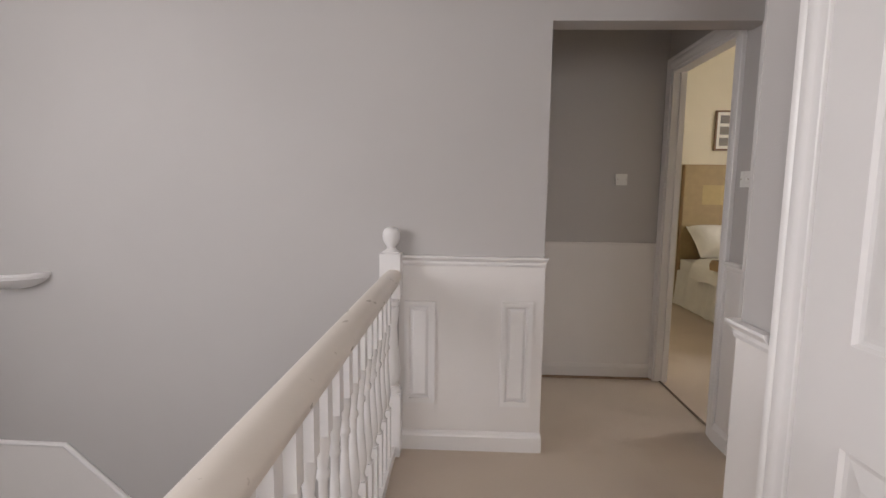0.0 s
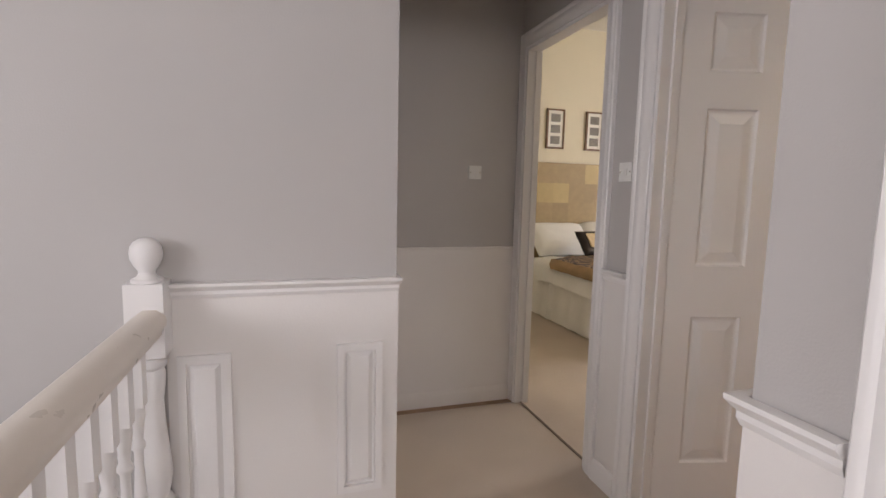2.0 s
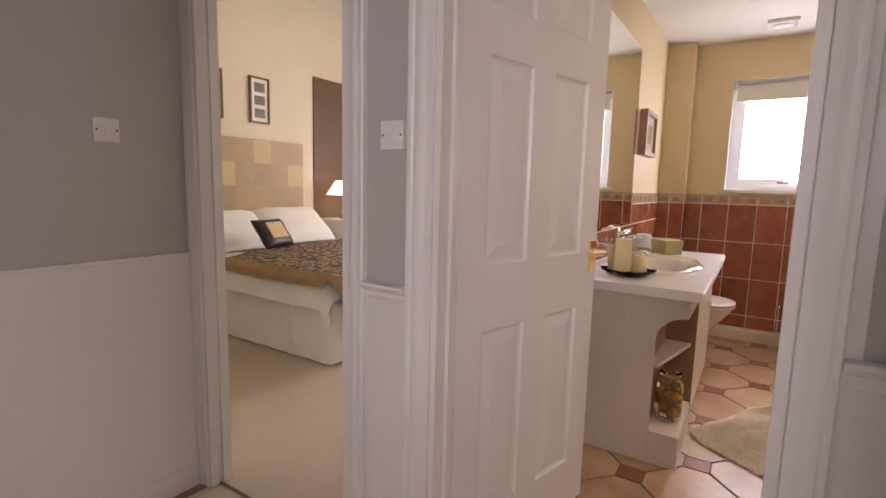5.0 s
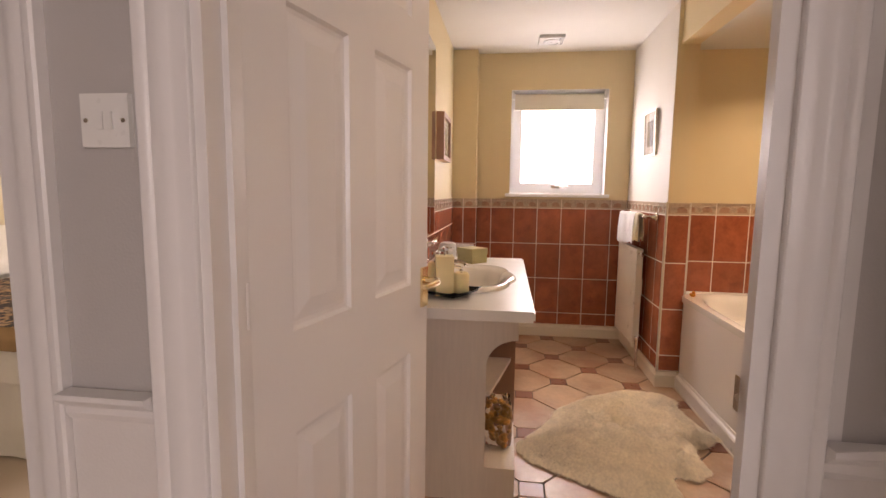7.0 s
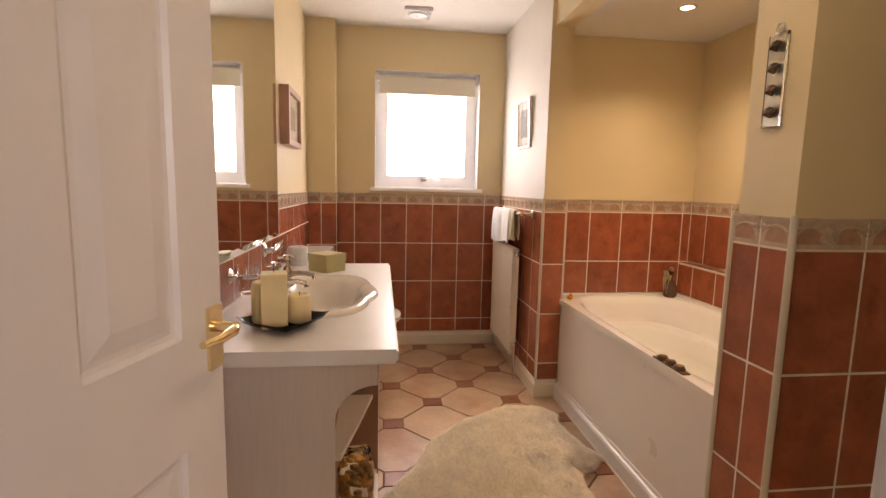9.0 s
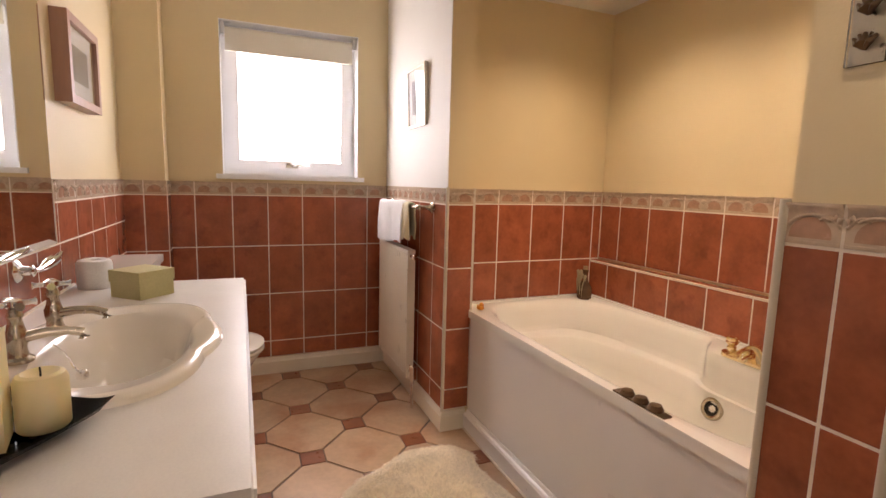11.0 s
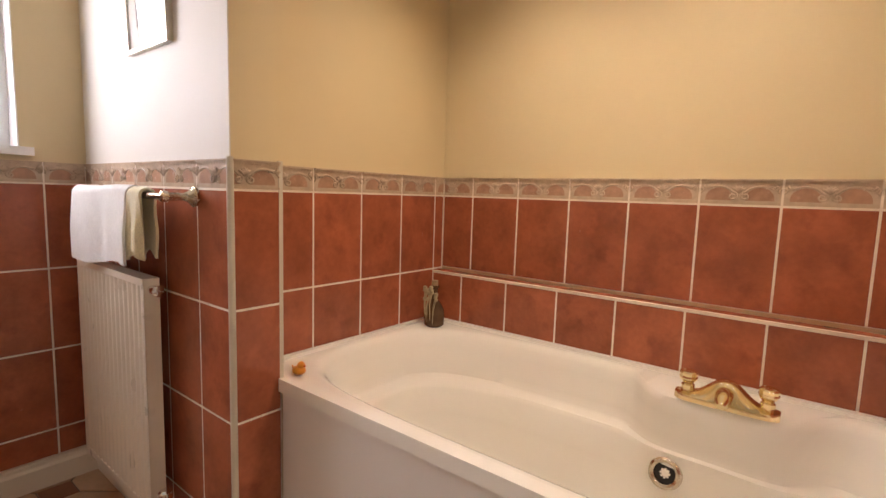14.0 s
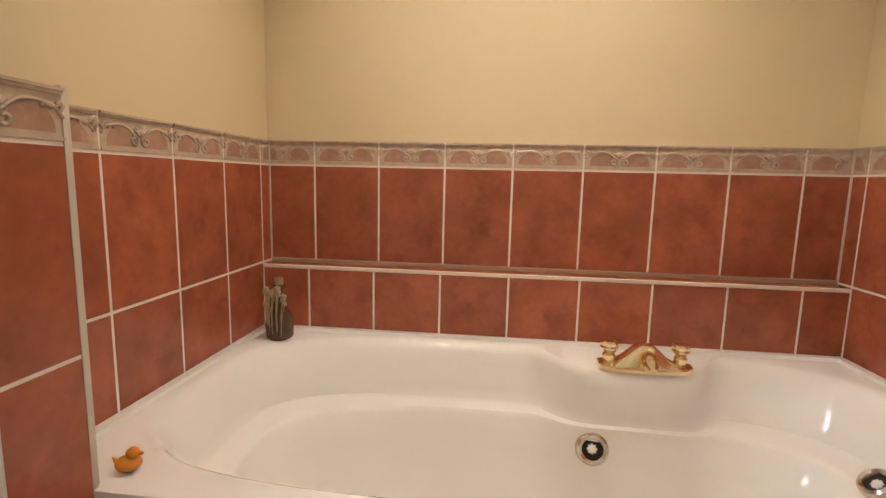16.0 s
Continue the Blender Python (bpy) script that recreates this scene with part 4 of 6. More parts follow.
def pillar_tap(at, rz):
    t = thing("basin_tap", at, "chrome and gold pillar tap with a cross head", "tap", "taps on the basin", rz=rz)
    bm = lathe(bmesh.new(), [(0.027, 0), (0.027, 0.006), (0.019, 0.011), (0.0155, 0.028), (0.018, 0.038), (0.019, 0.056), (0.015, 0.066), (0.0115, 0.086), (0.015, 0.093), (0.012, 0.102), (0.008, 0.112)], 20)
    part("body", bm, NICKEL, t, smooth=True)
    bm = bmesh.new()
    tube(bm, [(0, -0.01, 0.048), (0, -0.045, 0.053), (0, -0.08, 0.052), (0, -0.105, 0.044), (0, -0.108, 0.032)], [0.012, 0.0105, 0.0095, 0.010, 0.0115], 12)
    part("spout", bm, NICKEL, t, smooth=True)
    bm = lathe(bmesh.new(), [(0.010, 0.108), (0.016, 0.113), (0.015, 0.124), (0.006, 0.129)], 18)
    for k in range(4):
        a = math.pi / 2 * k + 0.35
        c, s = math.cos(a), math.sin(a)
        tube(bm, [(0.01 * c, 0.01 * s, 0.117), (0.03 * c, 0.03 * s, 0.117), (0.036 * c, 0.036 * s, 0.117)], [0.0055, 0.0055, 0.0085], 8)
    part("cross_head", bm, CHROME, t, "chrome cross head", smooth=True)


pillar_tap((2.988, 2.308, VZ + 0.014), 14)
pillar_tap((3.188, 2.304, VZ + 0.014), -6)

tray = thing("candle_tray", (2.655, 2.215, VZ), "black glazed square tray with turned-up corners on the worktop", "tray", rz=-31)
bm = bmesh.new()
g = 12
grid = [[None] * (g + 1) for _ in range(g + 1)]
for i in range(g + 1):
    for j in range(g + 1):
        u, v = -1 + 2 * i / g, -1 + 2 * j / g
        r = max(abs(u), abs(v))
        z = 0.004 + 0.024 * max(0, (r - 0.6) / 0.4) ** 1.6 + 0.010 * (abs(u) * abs(v)) ** 4
        grid[i][j] = bm.verts.new((0.096 * u, 0.096 * v, z))
for i in range(g):
    for j in range(g):
        bm.faces.new((grid[i][j], grid[i + 1][j], grid[i + 1][j + 1], grid[i][j + 1]))
bmesh.ops.solidify(bm, geom=bm.faces[:], thickness=0.004)
part("dish", bm, DARK_GLASS, tray, smooth=True)


def candle(x, y, r, h, label):
    c = thing("candle", (x, y, VZ + 0.0085), label, "candle", "candles on the tray")
    bm = lathe(bmesh.new(), [(r - 0.003, 0), (r, 0.004), (r, h - 0.012), (r - 0.004, h - 0.003), (r - 0.010, h), (r - 0.018, h - 0.006), (0.004, h - 0.008)], 28)
    part("wax", bm, WAX, c, smooth=True)
    bm = bmesh.new()
    tube(bm, [(0, 0, h - 0.012), (0.001, 0, h - 0.002), (0.003, 0.001, h + 0.006)], 0.0013, 6)
    part("wick", bm, BLACK_VOID, c, "black wick")


candle(2.672, 2.282, 0.030, 0.125, "ivory pillar candle of middle height on the black tray")
candle(2.672, 2.172, 0.034, 0.086, "short round ivory pillar candle on the black tray")
block_candle = thing("candle", (2.628, 2.236, VZ + 0.0085), "tall square ivory pillar candle on the black tray", "candle", "candles on the tray", rz=12)
part("wax", block(-0.036, -0.036, 0, 0.036, 0.036, 0.158, 0.010, 4), WAX, block_candle, smooth=True)
part("wick", tube(bmesh.new(), [(0, 0, 0.152), (0.001, 0, 0.163), (0.003, 0.001, 0.168)], 0.0013, 6), BLACK_VOID, block_candle, "black wick")

gift = thing("green_box", (3.635, 2.195, VZ), "olive green card box with a small tag, on the worktop", "box", rz=48)
part("base", block(-0.064, -0.062, 0, 0.064, 0.062, 0.058, 0.002), GREEN_BOX, gift)
part("lid", block(-0.067, -0.065, 0.050, 0.067, 0.065, 0.088, 0.003), GREEN_BOX, gift)
part("tag", block(-0.006, -0.0672, 0.044, 0.002, -0.0648, 0.070), INK, gift, "small dark tag")

jar = thing("potpourri_jar", (2.70, 2.005, 0.1455), "glass jar of golden brown dried fruits in the cabinet niche", "jar")
bm = lathe(bmesh.new(), [(0.05, 0.0), (0.058, 0.01), (0.060, 0.16), (0.05, 0.20), (0.046, 0.21), (0.048, 0.22)], 24, cap=False)
part("glass", bm, GLASS, jar, smooth=True)
gold_fruit = mat("golden_dried_fruit", (0.62, 0.34, 0.09), 0.5, var=0.3, scale=60, rnd=0.35)
rng = random.Random(5)
for k in range(44):
    z = 0.02 + 0.0042 * k
    a, r = rng.uniform(0, 6.28), rng.uniform(0.012, 0.038)
    bm = bmesh.new()
    bmesh.ops.create_icosphere(bm, subdivisions=1, radius=rng.uniform(0.013, 0.02), matrix=pose(r * math.cos(a), r * math.sin(a), z, rng.uniform(0, 90), rng.uniform(0, 90), 0) @ Matrix.Diagonal((1, 0.8, 0.7, 1)))
    part("dried_fruit", bm, gold_fruit, jar, smooth=True)

# toilet beside the vanity
toilet = thing("toilet", (4.21, 0, 0), "ivory china toilet with a closed lid beside the vanity", "toilet")
bm = bmesh.new()
rings = []
for z, sx, y0, y1 in ((0, 0.10, 2.0, 2.36), (0.05, 0.105, 1.99, 2.36), (0.16, 0.10, 1.97, 2.36), (0.25, 0.125, 1.92, 2.37), (0.32, 0.16, 1.86, 2.38), (0.37, 0.178, 1.825, 2.38), (0.395, 0.182, 1.815, 2.38)):
    ring = []
    for k in range(40):
        a = 2 * math.pi * k / 40
        cy, hy = (y0 + y1) / 2, (y1 - y0) / 2
        s = math.sin(a)
        ring.append(bm.verts.new((sx * math.copysign(abs(math.cos(a)) ** (0.9 if s < 0 else 0.6), math.cos(a)), cy + hy * math.copysign(abs(s) ** 0.85, s), z)))
    rings.append(ring)
for a, b in zip(rings, rings[1:]):
    for k in range(40):
        bm.faces.new((a[k], a[(k + 1) % 40], b[(k + 1) % 40], b[k]))
bm.faces.new(rings[-1]), bm.faces.new(rings[0])
part("pan", bm, CHINA, toilet, smooth=True)
for nm, z0, z1, gx in (("seat", 0.395, 0.413, 0.19), ("lid", 0.415, 0.434, 0.193)):
    bm = bmesh.new()
    rings = []
    for z, d in ((z0, -0.005), (z0 + 0.004, 0), (z1 - 0.006, 0), (z1 - 0.001, -0.008), (z1 + 0.002, -0.05)):
        ring = []
        for k in range(44):
            a = 2 * math.pi * k / 44
            s = math.sin(a)
            ring.append(bm.verts.new(((gx + d) * math.copysign(abs(math.cos(a)) ** (0.9 if s < 0 else 0.5), math.cos(a)), 2.02 + (0.218 + d) * math.copysign(abs(s) ** 0.85, s), z)))
        rings.append(ring)
    for a, b in zip(rings, rings[1:]):
        for k in range(44):
            bm.faces.new((a[k], a[(k + 1) % 44], b[(k + 1) % 44], b[k]))
    bm.faces.new(rings[0]), bm.faces.new(rings[-1])
    part(nm, bm, CHINA, toilet, smooth=True)
part("cistern", block(-0.22, 2.25, 0.40, 0.22, YN - 0.012, 0.79, 0.02, 4), CHINA, toilet, smooth=True)
part("cistern_lid", block(-0.232, 2.238, 0.792, 0.232, YN - 0.012, 0.826, 0.014, 4), CHINA, toilet, smooth=True)
bm = bmesh.new()
tube(bm, [(-0.15, 2.252, 0.72), (-0.15, 2.232, 0.72), (-0.12, 2.226, 0.716), (-0.09, 2.226, 0.712)], 0.006, 8)
part("flush_lever", bm, CHROME, toilet, "chrome flush lever", smooth=True)

# toilet roll on the worktop's far end, chrome holder on the tiles
roll = thing("toilet_roll", (3.805, 2.365, VZ), "white toilet roll standing on the worktop by the wall", "toilet roll")
part("paper", lathe(bmesh.new(), [(0.022, 0.0), (0.050, 0.0), (0.053, 0.004), (0.053, 0.085), (0.048, 0.096), (0.034, 0.101), (0.022, 0.098), (0.021, 0.0)], 28, cap=False), TOWEL_W, roll, smooth=True)
part("core", lathe(bmesh.new(), [(0.0212, 0.001), (0.0212, 0.094), (0.0195, 0.094), (0.0195, 0.001)], 20, cap=False), PAPER, roll, "pale card core", smooth=True)
hook = thing("wall_holder", (3.40, YN - 0.008, 0.93), "chrome holder on a round rose under the mirror", "holder")
part("rose", lathe(bmesh.new(), [(0.030, 0.0), (0.031, -0.006), (0.024, -0.012), (0.014, -0.016), (0.012, -0.034), (0.016, -0.040), (0.006, -0.046)], 24, (0, 0, 0), "y"), CHROME, hook, smooth=True)
bm = bmesh.new()
tube(bm, [(0.0, -0.034, 0.0), (0.045, -0.038, -0.004), (0.09, -0.038, 0.0), (0.14, -0.036, 0.004), (0.18, -0.036, 0.004), (0.215, -0.036, 0.012), (0.235, -0.036, 0.018)], [0.007, 0.008, 0.014, 0.018, 0.014, 0.008, 0.005], 14)
part("arm", bm, CHROME, hook, "swelling chrome arm", smooth=True)

tumbler = thing("tumbler_holder", (2.90, YN - 0.008, 0.905), "glass tumbler in a chrome ring holder on the wall", "tumbler holder")
part("rose", lathe(bmesh.new(), [(0.026, 0.0), (0.027, -0.006), (0.018, -0.012), (0.009, -0.016), (0.008, -0.026)], 22, (0, 0, 0), "y"), CHROME, tumbler, smooth=True)
part("ring", tube(bmesh.new(), [(0.036 * math.cos(a), -0.062 + 0.036 * math.sin(a), 0.0) for a in [2 * math.pi * k / 24 for k in range(25)]], 0.0035, 8), CHROME, tumbler, "chrome ring", smooth=True)
part("glass", lathe(bmesh.new(), [(0.026, -0.060), (0.028, -0.056), (0.033, 0.040), (0.0305, 0.040), (0.0255, -0.050), (0.002, -0.051)], 26, (0, -0.062, 0), cap=False), GLASS, tumbler, "clear glass tumbler", smooth=True)

# mirror and pictures
mirror = thing("wall_mirror", (0, YN, 0), "large frameless wall mirror above the basin", "mirror")
bm = bmesh.new()
mx0, mx1, mz0, mz1 = 2.30, 3.735, 0.965, 2.09
back = [bm.verts.new((x, -0.001, z)) for x, z in ((mx0, mz0), (mx1, mz0), (mx1, mz1), (mx0, mz1))]
edge = [bm.verts.new((x, -0.006, z)) for x, z in ((mx0, mz0), (mx1, mz0), (mx1, mz1), (mx0, mz1))]
face = [bm.verts.new((x, -0.010, z)) for x, z in ((mx0 + 0.022, mz0 + 0.022), (mx1 - 0.022, mz0 + 0.022), (mx1 - 0.022, mz1 - 0.022), (mx0 + 0.022, mz1 - 0.022))]
bm.faces.new(face), bm.faces.new(back[::-1])
for a, b in ((back, edge), (edge, face)):
    for k in range(4):
        bm.faces.new((a[k], a[(k + 1) % 4], b[(k + 1) % 4], b[k]))
part("glass", bm, MIRROR, mirror)


def picture(name, at, rz, w, h, deep, fw, frame_mat, label, prints=1, mount=0.03, rx=0.0, glazed=True):
    """A framed picture on a wall: x across, y out of the wall is negative, z up from its bottom edge."""
    p = thing(name, at, label, "picture", rz=rz, rx=rx)
    bm = bmesh.new()
    for x0, z0, x1, z1 in ((-w / 2, 0, w / 2, fw), (-w / 2, h - fw, w / 2, h), (-w / 2, fw, -w / 2 + fw, h - fw), (w / 2 - fw, fw, w / 2, h - fw)):
        box(bm, x0, -deep, z0, x1, 0, z1)
    bevel(bm, min(0.003, fw / 4), 2)
    part("frame", bm, frame_mat, p)
    part("mount", block(-w / 2 + fw, -deep * 0.55, fw, w / 2 - fw, -0.002, h - fw), PAPER, p, "pale mount card")
    iw = w - 2 * fw - 2 * mount
    ih = (h - 2 * fw - mount * (prints + 1)) / prints
    for k in range(prints):
        z = fw + mount + k * (ih + mount)
        part("print", block(-iw / 2, -deep * 0.55 - 0.0015, z, iw / 2, -deep * 0.55, z + ih), INK, p, "small grey print")
    if glazed:
        g_ = part("glass", block(-w / 2 + fw, -deep * 0.8 - 0.002, fw, w / 2 - fw, -deep * 0.8, h - fw), GLASS, p)
        g_.visible_shadow = False
    return p


picture("framed_picture", (4.03, YN, 1.43), 0, 0.38, 0.30, 0.05, 0.028, COPPER_FRAME, "picture in a deep reddish wood frame above the toilet", 1, 0.06)
picture("framed_picture", (4.285, YP, 1.485), 180, 0.27, 0.305, 0.02, 0.012, SILVER_FRAME, "picture in a thin silver frame above the towel rail", 1, 0.055, rx=2.0)

# hanging glass strip with shells on the tap end pier
strip = thing("shell_hanging", (2.280, 0.99, 1.385), "clear glass strip with four dark shells hung on the pier", "wall ornament", rz=180)
part("glass_strip", block(-0.027, -0.012, 0.0, 0.027, -0.004, 0.215, 0.003), GLASS, strip)
part("backing", block(-0.025, -0.0035, 0.002, 0.025, -0.0005, 0.213), SILVER_FRAME, strip)
for k in range(4):
    bm = bmesh.new()
    for j in range(5):
        a = -0.7 + 0.35 * j
        tube(bm, [(0, -0.013, 0.022 + 0.051 * k), (0.012 * math.sin(a), -0.020, 0.022 + 0.051 * k + 0.012 * math.cos(a)), (0.024 * math.sin(a), -0.015, 0.022 + 0.051 * k + 0.024 * math.cos(a))], [0.003, 0.006, 0.003], 6)
    part("shell", bm, BRASS_DULL, strip, "dark bronze shell", smooth=True)
bm = bmesh.new()
tube(bm, [(0.012 * math.cos(a), -0.008, 0.226 + 0.013 * math.sin(a)) for a in [2 * math.pi * k / 16 for k in range(17)]], 0.0025, 6)
part("hanging_ring", bm, SILVER_FRAME, strip, "metal ring", smooth=True)

# radiator, towel rail, towels
rad = thing("radiator", (0, 0, 0), "cream painted panel radiator below the towel rail", "radiator")
bm = bmesh.new()
prof = []
x0, x1, y0, y1, z0, z1 = 4.19, 4.745, 1.052, 1.095, 0.15, 0.845
nx = 64
front = []
for k in range(nx + 1):
    x = x0 + (x1 - x0) * k / nx
    d = 0.0 if 2 < k < nx - 2 and (k // 2) % 2 else 0.005
    front.append((x, y1 - 0.005 + d))
top_r, bot_r = [bm.verts.new((x, y, z1 - 0.02)) for x, y in front], [bm.verts.new((x, y, z0 + 0.02)) for x, y in front]
for k in range(nx):
    bm.faces.new((top_r[k], top_r[k + 1], bot_r[k + 1], bot_r[k]))
part("panel", bm, SKIRT, rad)
part("top_cover", block(x0, y0, z1 - 0.02, x1, y1, z1, 0.003), SKIRT, rad)
part("bottom_cover", block(x0, y0, z0, x1, y1, z0 + 0.02, 0.003), SKIRT, rad)
part("side_cover", block(x0, y0, z0 + 0.02, x0 + 0.006, y1 - 0.002, z1 - 0.02), SKIRT, rad)
part("side_cover", block(x1 - 0.006, y0, z0 + 0.02, x1, y1 - 0.002, z1 - 0.02), SKIRT, rad)
part("back_panel", block(x0 + 0.006, y0, z0 + 0.02, x1 - 0.006, y0 + 0.004, z1 - 0.02), SKIRT, rad)
for x in (4.30, 4.63):
    part("bracket", block(x, YP, 0.5, x + 0.03, y0, 0.62), SKIRT, rad)
bm = lathe(bmesh.new(), [(0.011, 4.19), (0.011, 4.168), (0.016, 4.166), (0.016, 4.145), (0.012, 4.142)], 14, (0, 1.073, 0.815), "x")
part("blanking_cap", bm, CHROME, rad, "chrome cap", smooth=True)
bm = bmesh.new()
tube(bm, [(4.19, 1.073, 0.19), (4.15, 1.073, 0.19), (4.145, 1.073, 0.185), (4.145, 1.073, 0.0)], 0.008, 10)
lathe(bm, [(0.012, 0.15), (0.015, 0.16), (0.015, 0.2), (0.018, 0.205), (0.018, 0.235), (0.012, 0.24)], 16, (4.145, 1.073, 0))
part("valve", bm, CHROME, rad, "chrome valve and pipe", smooth=True)

rail = thing("towel_rail", (0, 0, 0), "chrome towel rail on rose brackets above the radiator", "towel rail")
RZ, RY = 1.075, 1.095
bm = bmesh.new()
tube(bm, [(4.035, RY, RZ), (4.71, RY, RZ)], 0.009, 12)
part("bar", bm, NICKEL, rail, smooth=True)
for x in (4.03, 4.71):
    bm = lathe(bmesh.new(), [(0.026, 1.021), (0.027, 1.028), (0.018, 1.034), (0.010, 1.05), (0.010, 1.085), (0.015, 1.092), (0.014, 1.105), (0.004, 1.11)], 18, (x, 0, RZ), "y")
    part("bracket", bm, NICKEL, rail, smooth=True)


def hung_towel(name, x0, x1, front, back, gap, material, label, seed):
    t = thing(name, (0, 0, 0), label, "towel", "towels on the rail")
    rng = random.Random(seed)
    bm = bmesh.new()
    path = [(RY + gap , RZ - front + (front - 0.005) * k / 10) for k in range(10)]
    path += [(RY + gap * math.cos(a), RZ + gap * math.sin(a)) for a in [math.pi * k / 8 for k in range(9)]]
    path += [(RY - gap + 0.002 * math.sin(k), RZ - 0.005 - (back - 0.005) * k / 8) for k in range(1, 9)]
    m = 22
    rows = []
    ph = rng.uniform(0, 6)
    for i in range(m + 1):
        u = i / m
        x = x0 + (x1 - x0) * u
        w = 0.008 * math.sin(u * 8 + ph) + 0.005 * math.sin(u * 19 + 2 * ph)
        rows.append([bm.verts.new((x + 0.010 * math.sin(12 * z + ph) * (RZ - z), y + (w * min(1, (RZ - z) * 9) if y > RY else 0), z + (0.003 + 0.012 * (RZ - z > 0.1)) * math.sin(u * 5 + ph))) for y, z in path])
    for a, b in zip(rows, rows[1:]):
        for k in range(len(path) - 1):
            bm.faces.new((a[k], a[k + 1], b[k + 1], b[k]))
    bmesh.ops.recalc_face_normals(bm, faces=bm.faces)
    bmesh.ops.solidify(bm, geom=bm.faces[:], thickness=0.007)
    part("cloth", bm, material, t, smooth=True)
    return t


hung_towel("hand_towel", 4.22, 4.67, 0.205, 0.19, 0.024, TOWEL_W, "white hand towel folded over the towel rail", 1)
hung_towel("face_towel", 4.135, 4.235, 0.165, 0.16, 0.022, TOWEL_Y, "pale yellow towel folded over the towel rail", 2)

# ceiling vent and downlights
vent = thing("ceiling_vent", (4.53, 1.70, HB), "white square extractor vent on the ceiling", "vent")
part("plate", block(-0.09, -0.09, -0.022, 0.09, 0.09, 0, 0.006), SWITCH, vent)
bm = lathe(bmesh.new(), [(0.062, -0.020), (0.062, -0.032), (0.05, -0.036), (0.045, -0.030), (0.012, -0.030), (0.01, -0.034)], 28)
part("ring", bm, SWITCH, vent, smooth=True)
for k in range(4):
    part("slot", block(-0.08, -0.082 + 0.008 * k, -0.0235, 0.08, -0.079 + 0.008 * k, -0.021), BLACK_VOID, vent)


def downlight(x, y, z):
    d = thing("downlight", (x, y, z), "round recessed downlight, lit, in the alcove ceiling", "downlight", "downlights over the bath")
    bm = lathe(bmesh.new(), [(0.030, -0.001), (0.032, -0.006), (0.040, -0.008), (0.045, -0.005), (0.046, 0.0)], 28, cap=False)
    part("rim", bm, CHROME, d, smooth=True)
    bm = lathe(bmesh.new(), [(0.030, -0.003), (0.012, -0.0025), (0.001, -0.0025)], 20)
    part("lamp", bm, BULB, d, "glowing lamp")


spots = thing("ceiling_spotlight", (2.05, 1.45, HB), "chrome ceiling spotlight with four lit lamps in the bathroom", "ceiling light")
part("plate", lathe(bmesh.new(), [(0.085, 0.0), (0.085, -0.012), (0.075, -0.018), (0.01, -0.02)], 28), CHROME, spots, smooth=True)
for k in range(4):
    a = math.pi / 4 + math.pi / 2 * k
    at = (0.055 * math.cos(a), 0.055 * math.sin(a), 0)
    head_ = part("spot_head", lathe(bmesh.new(), [(0.010, -0.018), (0.012, -0.05), (0.028, -0.07), (0.030, -0.105), (0.027, -0.105), (0.025, -0.085)], 20, at, cap=False), CHROME, spots, smooth=True)
    part("lamp", lathe(bmesh.new(), [(0.025, -0.086), (0.015, -0.092), (0.002, -0.094)], 16, at), BULB, head_, "glowing lamp", smooth=True)

downlight(3.49, 0.475, 2.11)
downlight(2.95, 0.475, 2.11)

# ---- boxed pipes in the corner ----
structure("wall_boxing", block(4.76, 2.255, 0, XE, YN, HB), YELLOW, "cream yellow boxed-in pipes in the corner", "wall")

# thin sheet over the yellow pier, its paler colour stands in for window daylight
structure("wall_pier_paint", block(XP, YP, 1.172, XE, YP + 0.003, HB), mat("daylight_paled_emulsion", (0.70, 0.665, 0.60), 0.65, var=0.03, scale=1.7, bump=0.1, bump_scale=200), "pier wall beside the window, daylight put into its pale colour", "wall")

